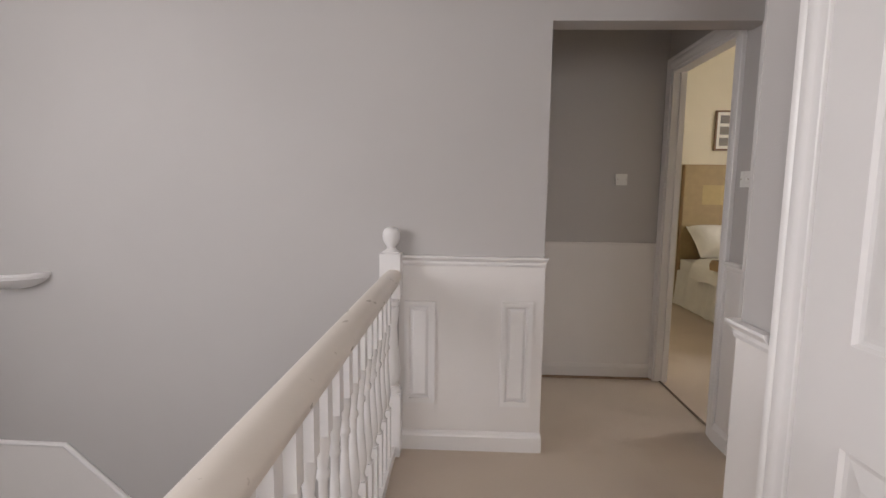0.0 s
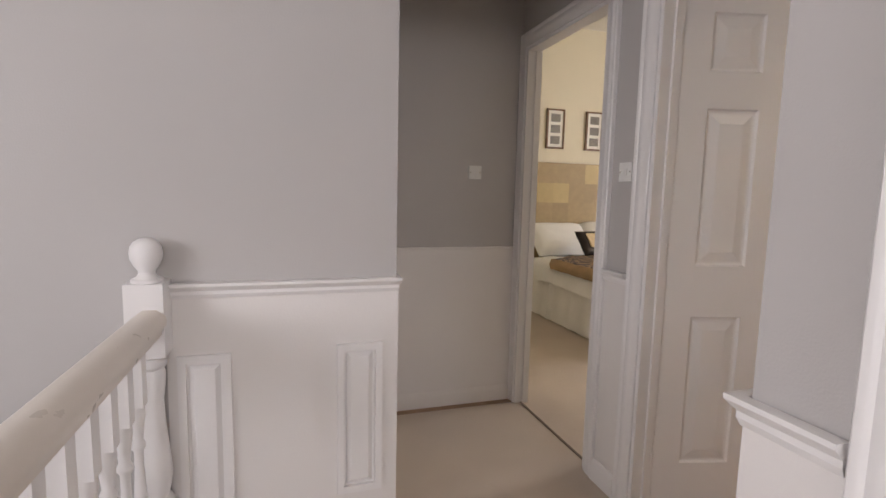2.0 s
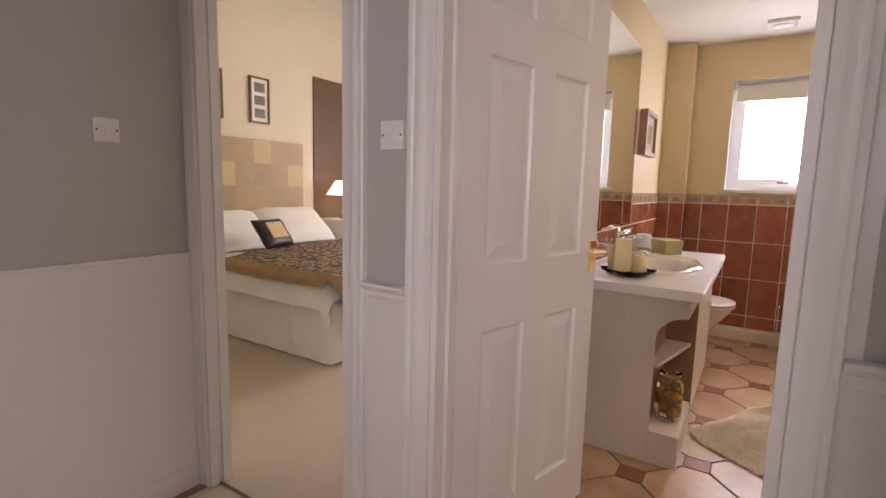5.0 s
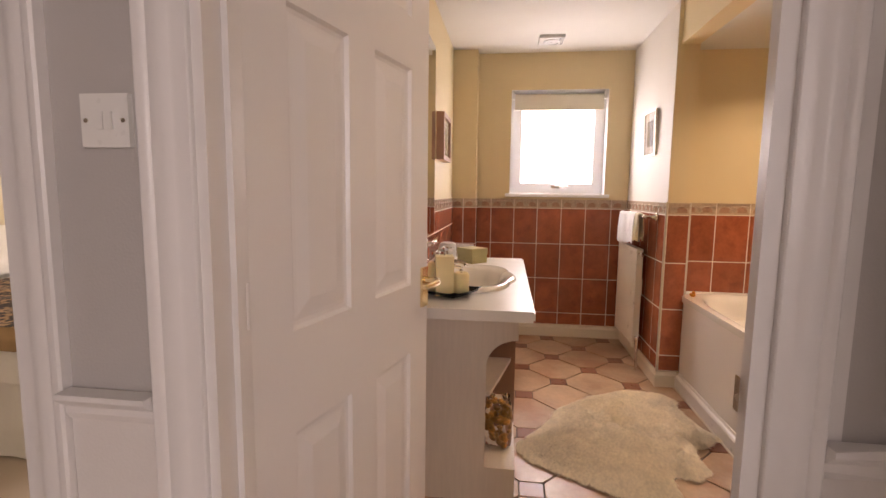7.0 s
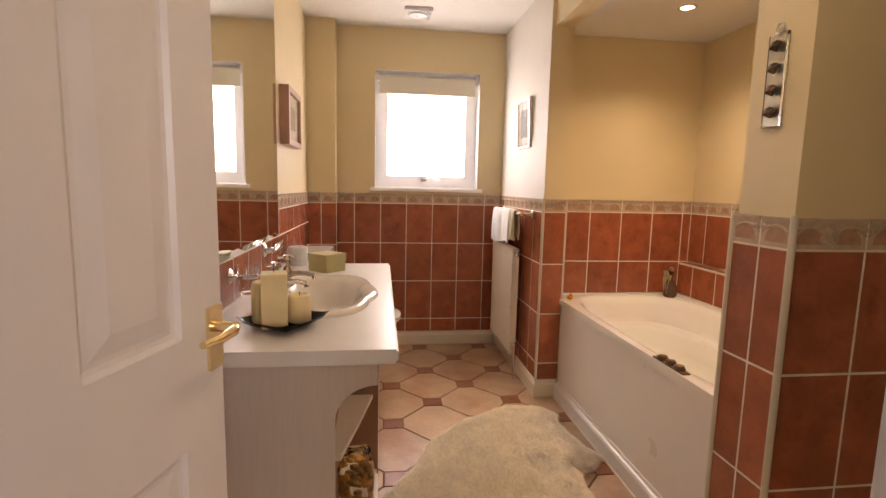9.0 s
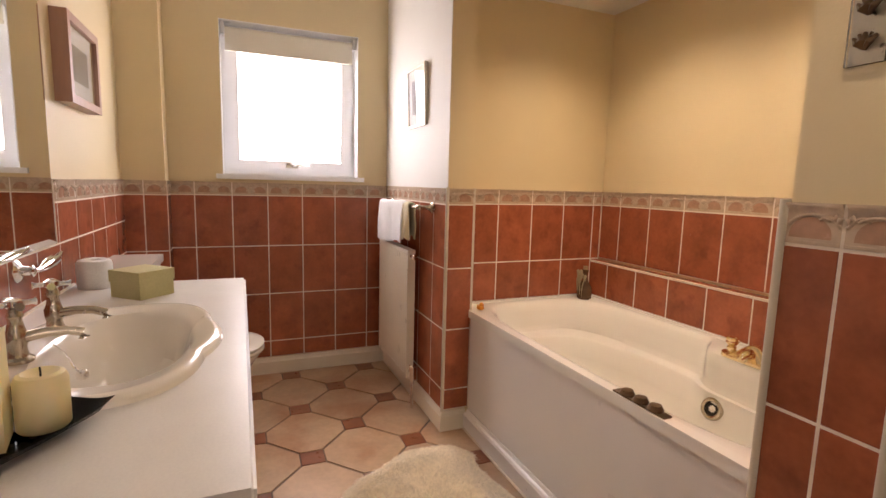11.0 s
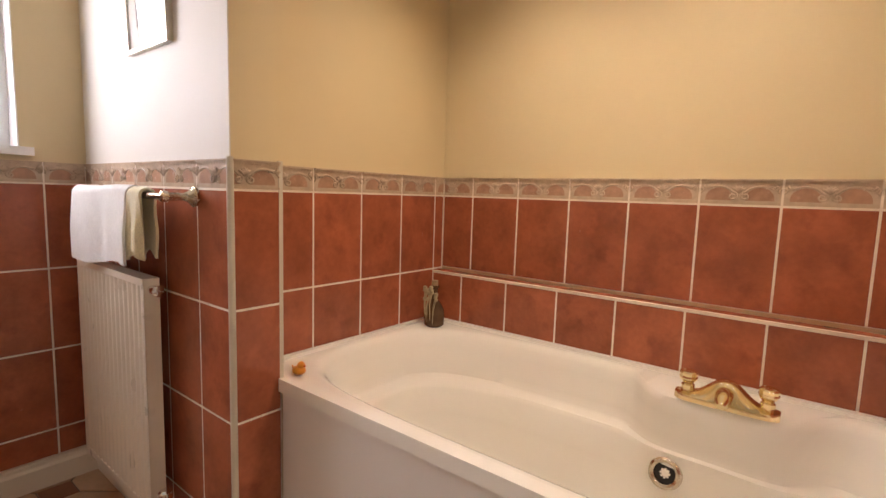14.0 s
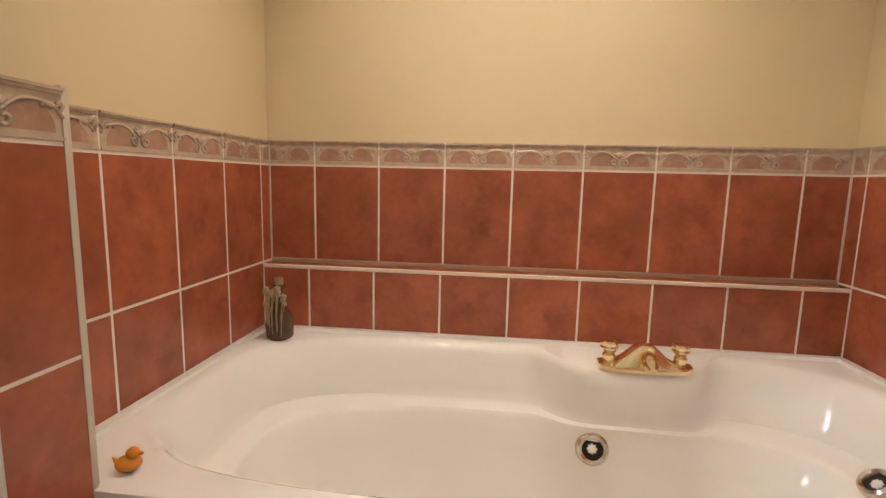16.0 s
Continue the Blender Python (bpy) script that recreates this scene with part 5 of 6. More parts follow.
# ---- windows ----
def window(name, x, y0, y1, z0, z1, label, handle=True, deep=0.06):
    """A white casement in a wall across x: outer frame, opening sash, glass, handle."""
    w = tagged(new(name), label, "window", kind="structure")
    bm = bmesh.new()
    f = 0.038
    cells(bm, "x", x, x + deep, y0, y1, z0, z1, [(y0 + f, y1 - f, z0 + f, z1 - f)])
    bevel(bm, 0.004, 2)
    part("window_frame", bm, FRAME_UPVC, w)
    bm = bmesh.new()
    g = 0.05
    a0, a1, c0, c1 = y0 + f - 0.006, y1 - f + 0.006, z0 + f - 0.006, z1 - f + 0.006
    cells(bm, "x", x - 0.014, x + 0.03, a0, a1, c0, c1, [(a0 + g, a1 - g, c0 + g, c1 - g)])
    bevel(bm, 0.005, 2)
    sash = part("sash", bm, FRAME_UPVC, w)
    bm = bmesh.new()
    cells(bm, "x", x - 0.004, x + 0.006, a0 + g - 0.006, a1 - g + 0.006, c0 + g - 0.006, c1 - g + 0.006, [(a0 + g + 0.004, a1 - g - 0.004, c0 + g + 0.004, c1 - g - 0.004)])
    part("gasket", bm, mat("grey_gasket_" + name, (0.35, 0.36, 0.37), 0.6), sash)
    pane = part("pane", block(x + 0.008, a0 + g - 0.004, c0 + g - 0.004, x + 0.014, a1 - g + 0.004, c1 - g + 0.004), GLASS, w)
    pane.visible_shadow = False
    if handle:
        ym = (y0 + y1) / 2
        bm = block(x - 0.028, ym - 0.035, c0 + 0.014, x - 0.013, ym + 0.035, c0 + 0.034, 0.004)
        tube(bm, [(x - 0.028, ym, c0 + 0.024), (x - 0.05, ym - 0.005, c0 + 0.028), (x - 0.055, ym - 0.05, c0 + 0.034), (x - 0.05, ym - 0.10, c0 + 0.03)], [0.008, 0.008, 0.007, 0.005], 10)
        part("handle", bm, CHROME, sash, "chrome window handle", smooth=True)
    return w


WX = XE + 0.105
window("window_1", WX, WIN[0] + 0.004, WIN[1] - 0.004, WIN[2] + 0.012, WIN[3] - 0.004, "white casement window above the wall tiles")
structure("window_sill", block(XE - 0.022, WIN[0] - 0.035, WIN[2] - 0.018, WX, WIN[1] + 0.035, WIN[2] + 0.010, 0.004), FRAME_UPVC, "white window sill board", "sill")
bm = bmesh.new()
for b in ((XE + 0.002, WIN[0] - 0.002, WIN[2] + 0.01, WX, WIN[0] + 0.004, WIN[3]), (XE + 0.002, WIN[1] - 0.004, WIN[2] + 0.01, WX, WIN[1] + 0.002, WIN[3]), (XE + 0.002, WIN[0] + 0.004, WIN[3] - 0.004, WX, WIN[1] - 0.004, WIN[3] + 0.002)):
    box(bm, *b)
structure("window_reveal", bm, FRAME_UPVC, "white painted window reveal", "trim")
window("window_2", -2.70, UNSEEN_STAIR_WIN[0] + 0.004, UNSEEN_STAIR_WIN[1] - 0.004, UNSEEN_STAIR_WIN[2] + 0.004, UNSEEN_STAIR_WIN[3] - 0.004, "assumed white casement window over the stairs, out of view", handle=False)
# added window, out of view, round the landing's fill lamp
south = window("window_4", -1.70, -0.546, 0.446, 1.004, 2.096, "added white casement window behind the landing, out of view", handle=False)
south.matrix_world = pose(0, 0, 0, 0, 0, 90)
window("window_3", 5.95, 3.004, 4.296, 0.904, 2.096, "assumed white casement window in the bedroom, out of view", handle=False)

blind = thing("roller_blind", (0, 0, 0), "cream fabric roller blind, drawn up at the window", "blind")
bm = lathe(bmesh.new(), [(0.019, WIN[0] + 0.03), (0.019, WIN[1] - 0.03)], 20, (XE + 0.062, 0, WIN[3] - 0.042), "y")
part("roll", bm, BLIND, blind, smooth=True)
part("cloth", block(XE + 0.040, WIN[0] + 0.03, WIN[3] - 0.145, XE + 0.0425, WIN[1] - 0.03, WIN[3] - 0.04), BLIND, blind)
part("bottom_bar", block(XE + 0.036, WIN[0] + 0.03, WIN[3] - 0.158, XE + 0.047, WIN[1] - 0.03, WIN[3] - 0.142, 0.003), BLIND, blind)
for y in (WIN[0] + 0.018, WIN[1] - 0.018):
    part("bracket", block(XE + 0.03, y - 0.008, WIN[3] - 0.07, XE + 0.09, y + 0.008, WIN[3] - 0.004), SWITCH, blind)

# ---- sheepskin rug ----
rug = thing("sheepskin_rug", (0, 0, 0), "cream long-haired sheepskin rug on the tiled floor", "rug")
RUG = [(2.95, 1.90), (3.16, 1.74), (3.36, 1.66), (3.56, 1.47), (3.70, 1.22), (3.69, 1.06), (3.60, 1.00), (3.44, 1.02), (3.26, 0.99), (3.16, 0.94), (3.07, 1.02), (3.06, 1.10), (2.95, 1.13), (2.86, 1.10), (2.80, 1.16), (2.83, 1.25), (2.72, 1.27), (2.62, 1.28), (2.58, 1.36), (2.64, 1.50), (2.74, 1.66), (2.84, 1.83)]


def rug_edge(a):
    """Distance from the middle to the outline along the angle a."""
    cx, cy = 3.14, 1.36
    best = 0
    for k in range(len(RUG)):
        (x0, y0), (x1, y1) = RUG[k], RUG[(k + 1) % len(RUG)]
        dx, dy, ex, ey = math.cos(a), math.sin(a), x1 - x0, y1 - y0
        det = ex * dy - ey * dx
        if abs(det) < 1e-9:
            continue
        t = (ex * (y0 - cy) - ey * (x0 - cx)) / det
        u = (dx * (y0 - cy) - dy * (x0 - cx)) / det
        if t > 0 and -1e-6 <= u <= 1 + 1e-6:
            best = max(best, t)
    return best


def rug_height(x, y, f):
    body = 0.052 * (1 - f ** 4) + 0.008
    return body * (0.9 + 0.34 * noise.noise((x * 10, y * 10, 0)) + 0.22 * noise.noise((x * 30, y * 30, 3)))


bm = bmesh.new()
NA, NR = 220, 44
edges = [rug_edge(2 * math.pi * k / NA) * (1 + 0.015 * noise.noise((k * 0.9, 0, 0))) for k in range(NA)]
mid = bm.verts.new((3.14, 1.36, 0.05))
prev = None
for j in range(1, NR + 1):
    f = j / NR
    ring = []
    for k in range(NA):
        a = 2 * math.pi * k / NA
        x, y = 3.14 + edges[k] * f * math.cos(a), 1.36 + edges[k] * f * math.sin(a)
        ring.append(bm.verts.new((x, y, max(0.003, rug_height(x, y, f)))))
    for k in range(NA):
        if prev:
            bm.faces.new((prev[k], prev[(k + 1) % NA], ring[(k + 1) % NA], ring[k]))
        else:
            bm.faces.new((mid, ring[k], ring[(k + 1) % NA]))
    prev = ring
low_ring = [bm.verts.new((v.co.x, v.co.y, 0.0005)) for v in prev]
for k in range(NA):
    bm.faces.new((prev[k], prev[(k + 1) % NA], low_ring[(k + 1) % NA], low_ring[k]))
part("hide", bm, FLEECE, rug, smooth=True)
rng = random.Random(11)
verts, faces = [], []
for _ in range(110000):
    k = rng.uniform(0, NA)
    i = int(k) % NA
    e = edges[i] + (edges[(i + 1) % NA] - edges[i]) * (k % 1)
    f = math.sqrt(rng.uniform(0, 1)) if rng.random() < 0.8 else rng.uniform(0.93, 1.0)
    a = 2 * math.pi * k / NA
    x, y = 3.14 + e * f * math.cos(a), 1.36 + e * f * math.sin(a)
    z = max(0.003, rug_height(x, y, f))
    flow = a + 1.1 * noise.noise((x * 6, y * 6, 7)) + 0.7 * noise.noise((x * 24, y * 24, 9)) + rng.uniform(-0.3, 0.3)
    ln = rng.uniform(0.025, 0.055)
    ux, uy = math.cos(flow), math.sin(flow)
    w = rng.uniform(0.0008, 0.0017)
    n0 = len(verts)
    lift = rng.uniform(0.004, 0.020) * (1.0 - 0.6 * f ** 6)
    verts += [(x - uy * w, y + ux * w, z - 0.003), (x + uy * w, y - ux * w, z - 0.003), (x + ux * ln * 0.6 + uy * w, y + uy * ln * 0.6 - ux * w, z + lift), (x + ux * ln * 0.6 - uy * w, y + uy * ln * 0.6 + ux * w, z + lift), (x + ux * ln, y + uy * ln, max(0.002, z + lift * 0.6 - 0.004))]
    faces += [(n0, n0 + 1, n0 + 2, n0 + 3), (n0 + 3, n0 + 2, n0 + 4)]
me = bpy.data.meshes.new("wool")
me.from_pydata(verts, [], faces)
me.materials.append(FLEECE)
wool = new("wool", me)
wool.parent = rug
tagged(wool, "long cream wool strands", kind="stuff")

# ---- bedroom ----
LINEN = mat("white_cotton_linen", (0.83, 0.82, 0.80), 0.85, var=0.03, scale=6, bump=0.25, bump_scale=40, sheen=0.2)
LEOPARD = mat("leopard_print_plush", (0.34, 0.21, 0.105), 0.85, var=0.25, scale=14, dark=(0.014, 0.008, 0.005), dark_scale=30, dark_at=0.465, dark_w=0.05, sheen=0.05)
SATIN = mat("gold_brown_satin", (0.34, 0.22, 0.11), 0.35, var=0.12, scale=9)
GOLD_PATCH = mat("gold_patchwork_fabric", (0.36, 0.265, 0.135), 0.5, var=0.07, scale=14, rnd=0.05)
OAK = mat("dark_oak_frame", (0.16, 0.085, 0.04), 0.4, var=0.15, scale=30)
BX0, BX1, BF, BH = 2.53, 3.95, 4.0, BN - 0.085
bed = thing("double_bed", (0, 0, 0), "double bed with white linen and a pleated white valance", "bed")
part("divan", block(BX0 + 0.03, BF + 0.03, 0.06, BX1 - 0.03, BH, 0.33, 0.02), LINEN, bed)
bm = bmesh.new()
path = [(BX0, BH)] + [(BX0, BH - (BH - BF) * k / 60) for k in range(1, 60)] + [(BX0 + 0.0, BF)] + [(BX0 + (BX1 - BX0) * k / 50, BF) for k in range(1, 50)] + [(BX1, BF)] + [(BX1, BF + (BH - BF) * k / 30) for k in range(1, 31)]
rows = []
for k, (x, y) in enumerate(path):
    d = 0.006 * math.sin(k * 0.9) + (0.018 if k % 24 == 0 else 0)
    ox = -1 if x <= BX0 + 1e-6 else (1 if x >= BX1 - 1e-6 else 0)
    oy = -1 if y <= BF + 1e-6 else 0
    rows.append([bm.verts.new((x + ox * (d + sp), y + oy * (d + sp), z)) for z, sp in ((0.40, 0.0), (0.3, 0.006), (0.15, 0.018), (0.012, 0.03))])
for a, b in zip(rows, rows[1:]):
    for k in range(3):
        bm.faces.new((a[k], a[k + 1], b[k + 1], b[k]))
part("valance", bm, LINEN, bed, "white pleated valance to the floor", smooth=True)
part("mattress", block(BX0 + 0.01, BF + 0.01, 0.33, BX1 - 0.01, BH, 0.52, 0.04, 4), LINEN, bed, smooth=True)

duvet = thing("duvet", (0, 0, 0), "white duvet spread over the bed", "bedding")
bm = bmesh.new()
NX, NY = 44, 40
rows = []
for i in range(NX + 1):
    u = -1.16 + 2.32 * i / NX
    row = []
    for j in range(NY + 1):
        v = j / NY
        y = BF - 0.04 + (BH - 0.42 - BF + 0.04) * v
        xm, hw = (BX0 + BX1) / 2, (BX1 - BX0) / 2 + 0.02
        over = max(0, abs(u) - 0.97)
        x = xm + hw * max(-1.0, min(1.0, u)) + math.copysign(0.055 * min(1, over * 9), u)
        z = 0.585 - 1.0 * over - 0.05 * max(0, abs(u) - 0.8) ** 1.2 - (0.12 * max(0, 0.05 - v) / 0.05)
        z += 0.014 * noise.noise((x * 5, y * 5, 1)) + 0.006 * noise.noise((x * 14, y * 14, 2))
        row.append(bm.verts.new((x, y, z)))
    rows.append(row)
for a, b in zip(rows, rows[1:]):
    for k in range(NY):
        bm.faces.new((a[k], a[k + 1], b[k + 1], b[k]))
bmesh.ops.recalc_face_normals(bm, faces=bm.faces)
bmesh.ops.solidify(bm, geom=bm.faces[:], thickness=0.03)
part("cover", bm, LINEN, duvet, smooth=True)

throw = thing("bed_throw", (0, 0, 0), "leopard print throw with a gold satin border across the bed", "throw")


def throw_sheet(a0, a1, lift, nx, ny=46):
    """A strip of the throw between a0 and a1 metres from its hem: laid on the bed, over its side and down over its foot."""
    bm = bmesh.new()
    rows = []
    for i in range(nx + 1):
        row = []
        for j in range(ny + 1):
            a = a0 + (a1 - a0) * i / nx
            head = 1.04 + 0.45 * min(a, 0.45) + 0.08 * max(0.0, a - 0.45)
            q = head + (-0.52 - head) * j / ny
            hem = -0.105 if q > 0.06 else -0.105 + 0.62 * (0.06 - q)
            p = hem + a * (1.66 - hem) / 1.75
            ripple = 0.012 * noise.noise((p * 5, q * 5, 1)) + 0.005 * noise.noise((p * 15, q * 15, 2))
            down_p, down_q = max(0.0, -p), max(0.0, -q)
            x = BX0 - 0.045 + max(p, 0.0) - min(0.045, 0.8 * down_p)
            y = BF - 0.055 + max(q, 0.0) - min(0.035, 0.8 * down_q) - 0.012 * math.sin(p * 22) * min(1, down_q * 4)
            z = 0.612 + lift - max(0.0, down_p - 0.015) - max(0.0, down_q - 0.015) + (ripple if down_q < 0.02 else 0)
            row.append(bm.verts.new((x, y, max(z, 0.03))))
        rows.append(row)
    for a, b in zip(rows, rows[1:]):
        for k in range(ny):
            bm.faces.new((a[k], a[k + 1], b[k + 1], b[k]))
    bmesh.ops.recalc_face_normals(bm, faces=bm.faces)
    bmesh.ops.solidify(bm, geom=bm.faces[:], thickness=0.008)
    return bm


part("plush", throw_sheet(0.085, 1.75, 0.006, 60), LEOPARD, throw, "leopard print plush", smooth=True)
part("border_side", throw_sheet(0.0, 0.088, 0.009, 8), SATIN, throw, "gold brown satin border", smooth=True)


def pillow(name, at, w, h, d, material, label, rx=0.0, rz=0.0, category="pillow", group="pillows on the bed"):
    p = thing(name, at, label, category, group, rz=rz, rx=rx)
    bm = bmesh.new()
    n = 18
    for side in (1, -1):
        grid = [[bm.verts.new((w / 2 * (u := -1 + 2 * i / n) * (1 - 0.05 * (1 - abs(-1 + 2 * j / n)) ), side * d / 2 * (max(0.0, (1 - (-1 + 2 * i / n) ** 4) * (1 - (-1 + 2 * j / n) ** 4))) ** 0.55 + 0.006 * noise.noise((i * 0.4, j * 0.4, side)), h / 2 + h / 2 * (-1 + 2 * j / n) * (1 - 0.05 * (1 - abs(-1 + 2 * i / n))))) for j in range(n + 1)] for i in range(n + 1)]
        for i in range(n):
            for j in range(n):
                bm.faces.new((grid[i][j], grid[i + 1][j], grid[i + 1][j + 1], grid[i][j + 1]))
    bmesh.ops.remove_doubles(bm, verts=bm.verts, dist=0.002)
    part("cover", bm, material, p, smooth=True)
    return p


pillow("pillow", (2.93, BH - 0.40, 0.59), 0.72, 0.50, 0.20, LINEN, "plump white pillow against the headboard", rx=-52)
pillow("pillow", (3.66, BH - 0.38, 0.60), 0.80, 0.50, 0.22, LINEN, "plump white pillow against the headboard", rx=-52)
cush = pillow("cushion", (3.05, 5.12, 0.635), 0.34, 0.29, 0.10, mat("black_brown_satin", (0.022, 0.012, 0.009), 0.4, var=0.1, scale=12), "dark brown cushion with a gold satin centre on the bed", rx=-38, rz=8, category="cushion", group="cushions on the bed")
part("satin_centre", block(-0.088, -0.060, 0.068, 0.088, -0.040, 0.225, 0.008), mat("pale_gold_satin", (0.66, 0.52, 0.32), 0.3, var=0.1, scale=14), cush, "pale gold satin square")

head = thing("headboard", (0, 0, 0), "gold patchwork fabric headboard against the wall", "headboard")
part("board", block(BX0 - 0.01, BN - 0.075, 0.0, BX1 + 0.005, BN - 0.012, 1.592, 0.012, 3), SATIN, head)
COLS, ROWS_ = 7, 5
pw, ph = (BX1 - BX0) / COLS, 1.10 / ROWS_
patch = mesh_of("patch", block(0.0002, 0, 0.0002, pw - 0.0002, 0.008, ph - 0.0002, 0.0004, 1), GOLD_PATCH)
pale_patch = mesh_of("patch", block(0.0002, 0, 0.0002, pw - 0.0002, 0.008, ph - 0.0002, 0.0004, 1), mat("pale_gold_patchwork_fabric", (0.47, 0.36, 0.165), 0.45, var=0.05, scale=14, rnd=0.05))
for i in range(COLS):
    for j in range(ROWS_):
        ob = new("patch", pale_patch if (i, j) in ((1, 3), (4, 4), (6, 3), (2, 3)) else patch)
        ob.parent = head
        ob.location = (BX0 + i * pw, BN - 0.083, 0.485 + j * ph)

for x in (2.965, 3.475):
    picture("bedroom_picture", (x, BN, 1.755), 0, 0.225, 0.44, 0.025, 0.018, OAK, "narrow picture of three prints in a dark oak frame", 3, 0.035)
structure("brown_wall_panel", block(4.17, BN - 0.012, 0.0, 4.69, BN, 2.34), DARK_BROWN, "chocolate brown painted panel on the bedroom wall", "wall panel")

table = thing("bedside_table", (4.47, BN - 0.24, 0), "white painted bedside table beside the bed", "bedside table")
part("top", block(-0.27, -0.20, 0.765, 0.27, 0.2, 0.79, 0.005), WHITE_GLOSS, table)
part("body", block(-0.25, -0.18, 0.08, 0.25, 0.19, 0.764, 0.004), WHITE_GLOSS, table)
for z in (0.12, 0.33, 0.54):
    dr = part("drawer", block(-0.235, -0.195, z, 0.235, -0.181, z + 0.19, 0.004), WHITE_GLOSS, table)
    part("knob", lathe(bmesh.new(), [(0.006, -0.195), (0.012, -0.205), (0.012, -0.215), (0.004, -0.218)], 14, (0, 0, z + 0.095), "y"), NICKEL, dr, smooth=True)
for x in (-0.22, 0.22):
    for y in (-0.15, 0.16):
        part("foot", block(x - 0.02, y - 0.02, 0, x + 0.02, y + 0.02, 0.08), WHITE_GLOSS, table)
lamp = thing("table_lamp", (4.41, BN - 0.22, 0.79), "small table lamp with a lit cream shade and glass base", "table lamp")
part("base", lathe(bmesh.new(), [(0.05, 0), (0.05, 0.012), (0.02, 0.02), (0.012, 0.05), (0.03, 0.08), (0.034, 0.11), (0.02, 0.15), (0.01, 0.18), (0.014, 0.2), (0.008, 0.24)], 20), NICKEL, lamp, smooth=True)
shade_mat = glow_mat("lit_cream_lampshade", (1.0, 0.84, 0.58), 2.0)
part("shade", lathe(bmesh.new(), [(0.185, 0.27), (0.184, 0.273), (0.085, 0.43), (0.083, 0.43)], 28, cap=False), shade_mat, lamp, "glowing cream shade", smooth=True)
pend = thing("ceiling_light", (3.41, 4.58, HL), "small pendant light, lit, hanging in the bedroom", "ceiling light")
part("rose", lathe(bmesh.new(), [(0.06, HR - HL), (0.055, HR - HL - 0.02), (0.02, HR - HL - 0.03)], 20), SWITCH, pend, smooth=True)
part("cord", tube(bmesh.new(), [(0, 0, HR - HL - 0.025), (0, 0, -0.03)], 0.004, 8), SWITCH, pend, "thin white cord")
part("glass", lathe(bmesh.new(), [(0.03, -0.03), (0.07, -0.05), (0.08, -0.08), (0.06, -0.11), (0.01, -0.12)], 20), BULB, pend, "glowing glass shade", smooth=True)

# ---- bathroom floor tiles: octagons with small insets ----
OX, OY, DX, DY = 3.838, 1.630, 0.2425, 0.2300   # one inset's middle and the half steps of the lattice
sq, gap_ = 0.052, 0.0028
cut = sq
floor_b = bpy.data.objects["floor_bathroom_base"]


def slab(points, z0, z1, inset):
    bm = bmesh.new()
    c = Vector((sum(p[0] for p in points) / len(points), sum(p[1] for p in points) / len(points)))
    lo = [bm.verts.new((x, y, z0)) for x, y in points]
    hi = [bm.verts.new((x, y, z1 - 0.0008)) for x, y in points]
    top = [bm.verts.new((c.x + (x - c.x) * (1 - inset), c.y + (y - c.y) * (1 - inset), z1)) for x, y in points]
    n = len(points)
    bm.faces.new(top)
    for k in range(n):
        bm.faces.new((lo[k], lo[(k + 1) % n], hi[(k + 1) % n], hi[k]))
        bm.faces.new((hi[k], hi[(k + 1) % n], top[(k + 1) % n], top[k]))
    return bm


def clip(points, x0, x1, y0, y1):
    for axis, lim, sign in ((0, x0, 1), (0, x1, -1), (1, y0, 1), (1, y1, -1)):
        out = []
        for k in range(len(points)):
            a, b = points[k], points[(k + 1) % len(points)]
            da, db = sign * (a[axis] - lim), sign * (b[axis] - lim)
            if da >= 0:
                out.append(a)
            if da * db < 0:
                t = da / (da - db)
                out.append((a[0] + (b[0] - a[0]) * t, a[1] + (b[1] - a[1]) * t))
        points = out
        if len(points) < 3:
            return []
    return points


hx, hy = sq, sq
SQUARE = [(hx - gap_, hy - gap_), (-hx + gap_, hy - gap_), (-hx + gap_, -hy + gap_), (hx - gap_, -hy + gap_)]
# an octagon between four insets: insets lie left, right, above and below its middle
OCT = [(DX - hx, hy - gap_), (DX - hx, -hy + gap_), (hx - gap_, -DY + hy), (-hx + gap_, -DY + hy), (-DX + hx, -hy + gap_), (-DX + hx, hy - gap_), (-hx + gap_, DY - hy), (hx - gap_, DY - hy)]
g2 = gap_ * 0.9
OCT = [(x - math.copysign(g2, x), y - math.copysign(g2, y)) for x, y in OCT]
oct_me, sq_me = mesh_of("floor_tile", slab(OCT, -0.006, 0.0, 0.012), OCTAGON), mesh_of("floor_inset", slab(SQUARE, -0.006, 0.0, 0.04), CABOCHON)
for i in range(-12, 7):
    for j in range(-8, 6):
        cx, cy = OX + i * DX, OY + j * DY
        inset_here = (i + j) % 2 == 0
        base = SQUARE if inset_here else OCT
        pts = [(cx + x, cy + y) for x, y in base]
        kept = clip(pts, 1.376, XE - 0.001, 0.205, YN - 0.001)
        if len(kept) < 3:
            continue
        whole = len(kept) == len(pts) and all(abs(a[0] - b[0]) + abs(a[1] - b[1]) < 1e-6 for a, b in zip(kept, pts))
        name = "floor_inset" if inset_here else "floor_tile"
        if whole:
            ob = new(name, sq_me if inset_here else oct_me)
            ob.location = (cx, cy, 0)
        else:
            ob = new(name, mesh_of(name, slab(kept, -0.006, 0.0, 0.012), CABOCHON if inset_here else OCTAGON))
        ob.parent = floor_b

# ---- wall tiles ----
TZ = [0.105, 0.206, 0.504, 0.798, 1.097]
BORDER = (1.097, 1.172)
TILE_MESH = {}
JOINT = 0.0058


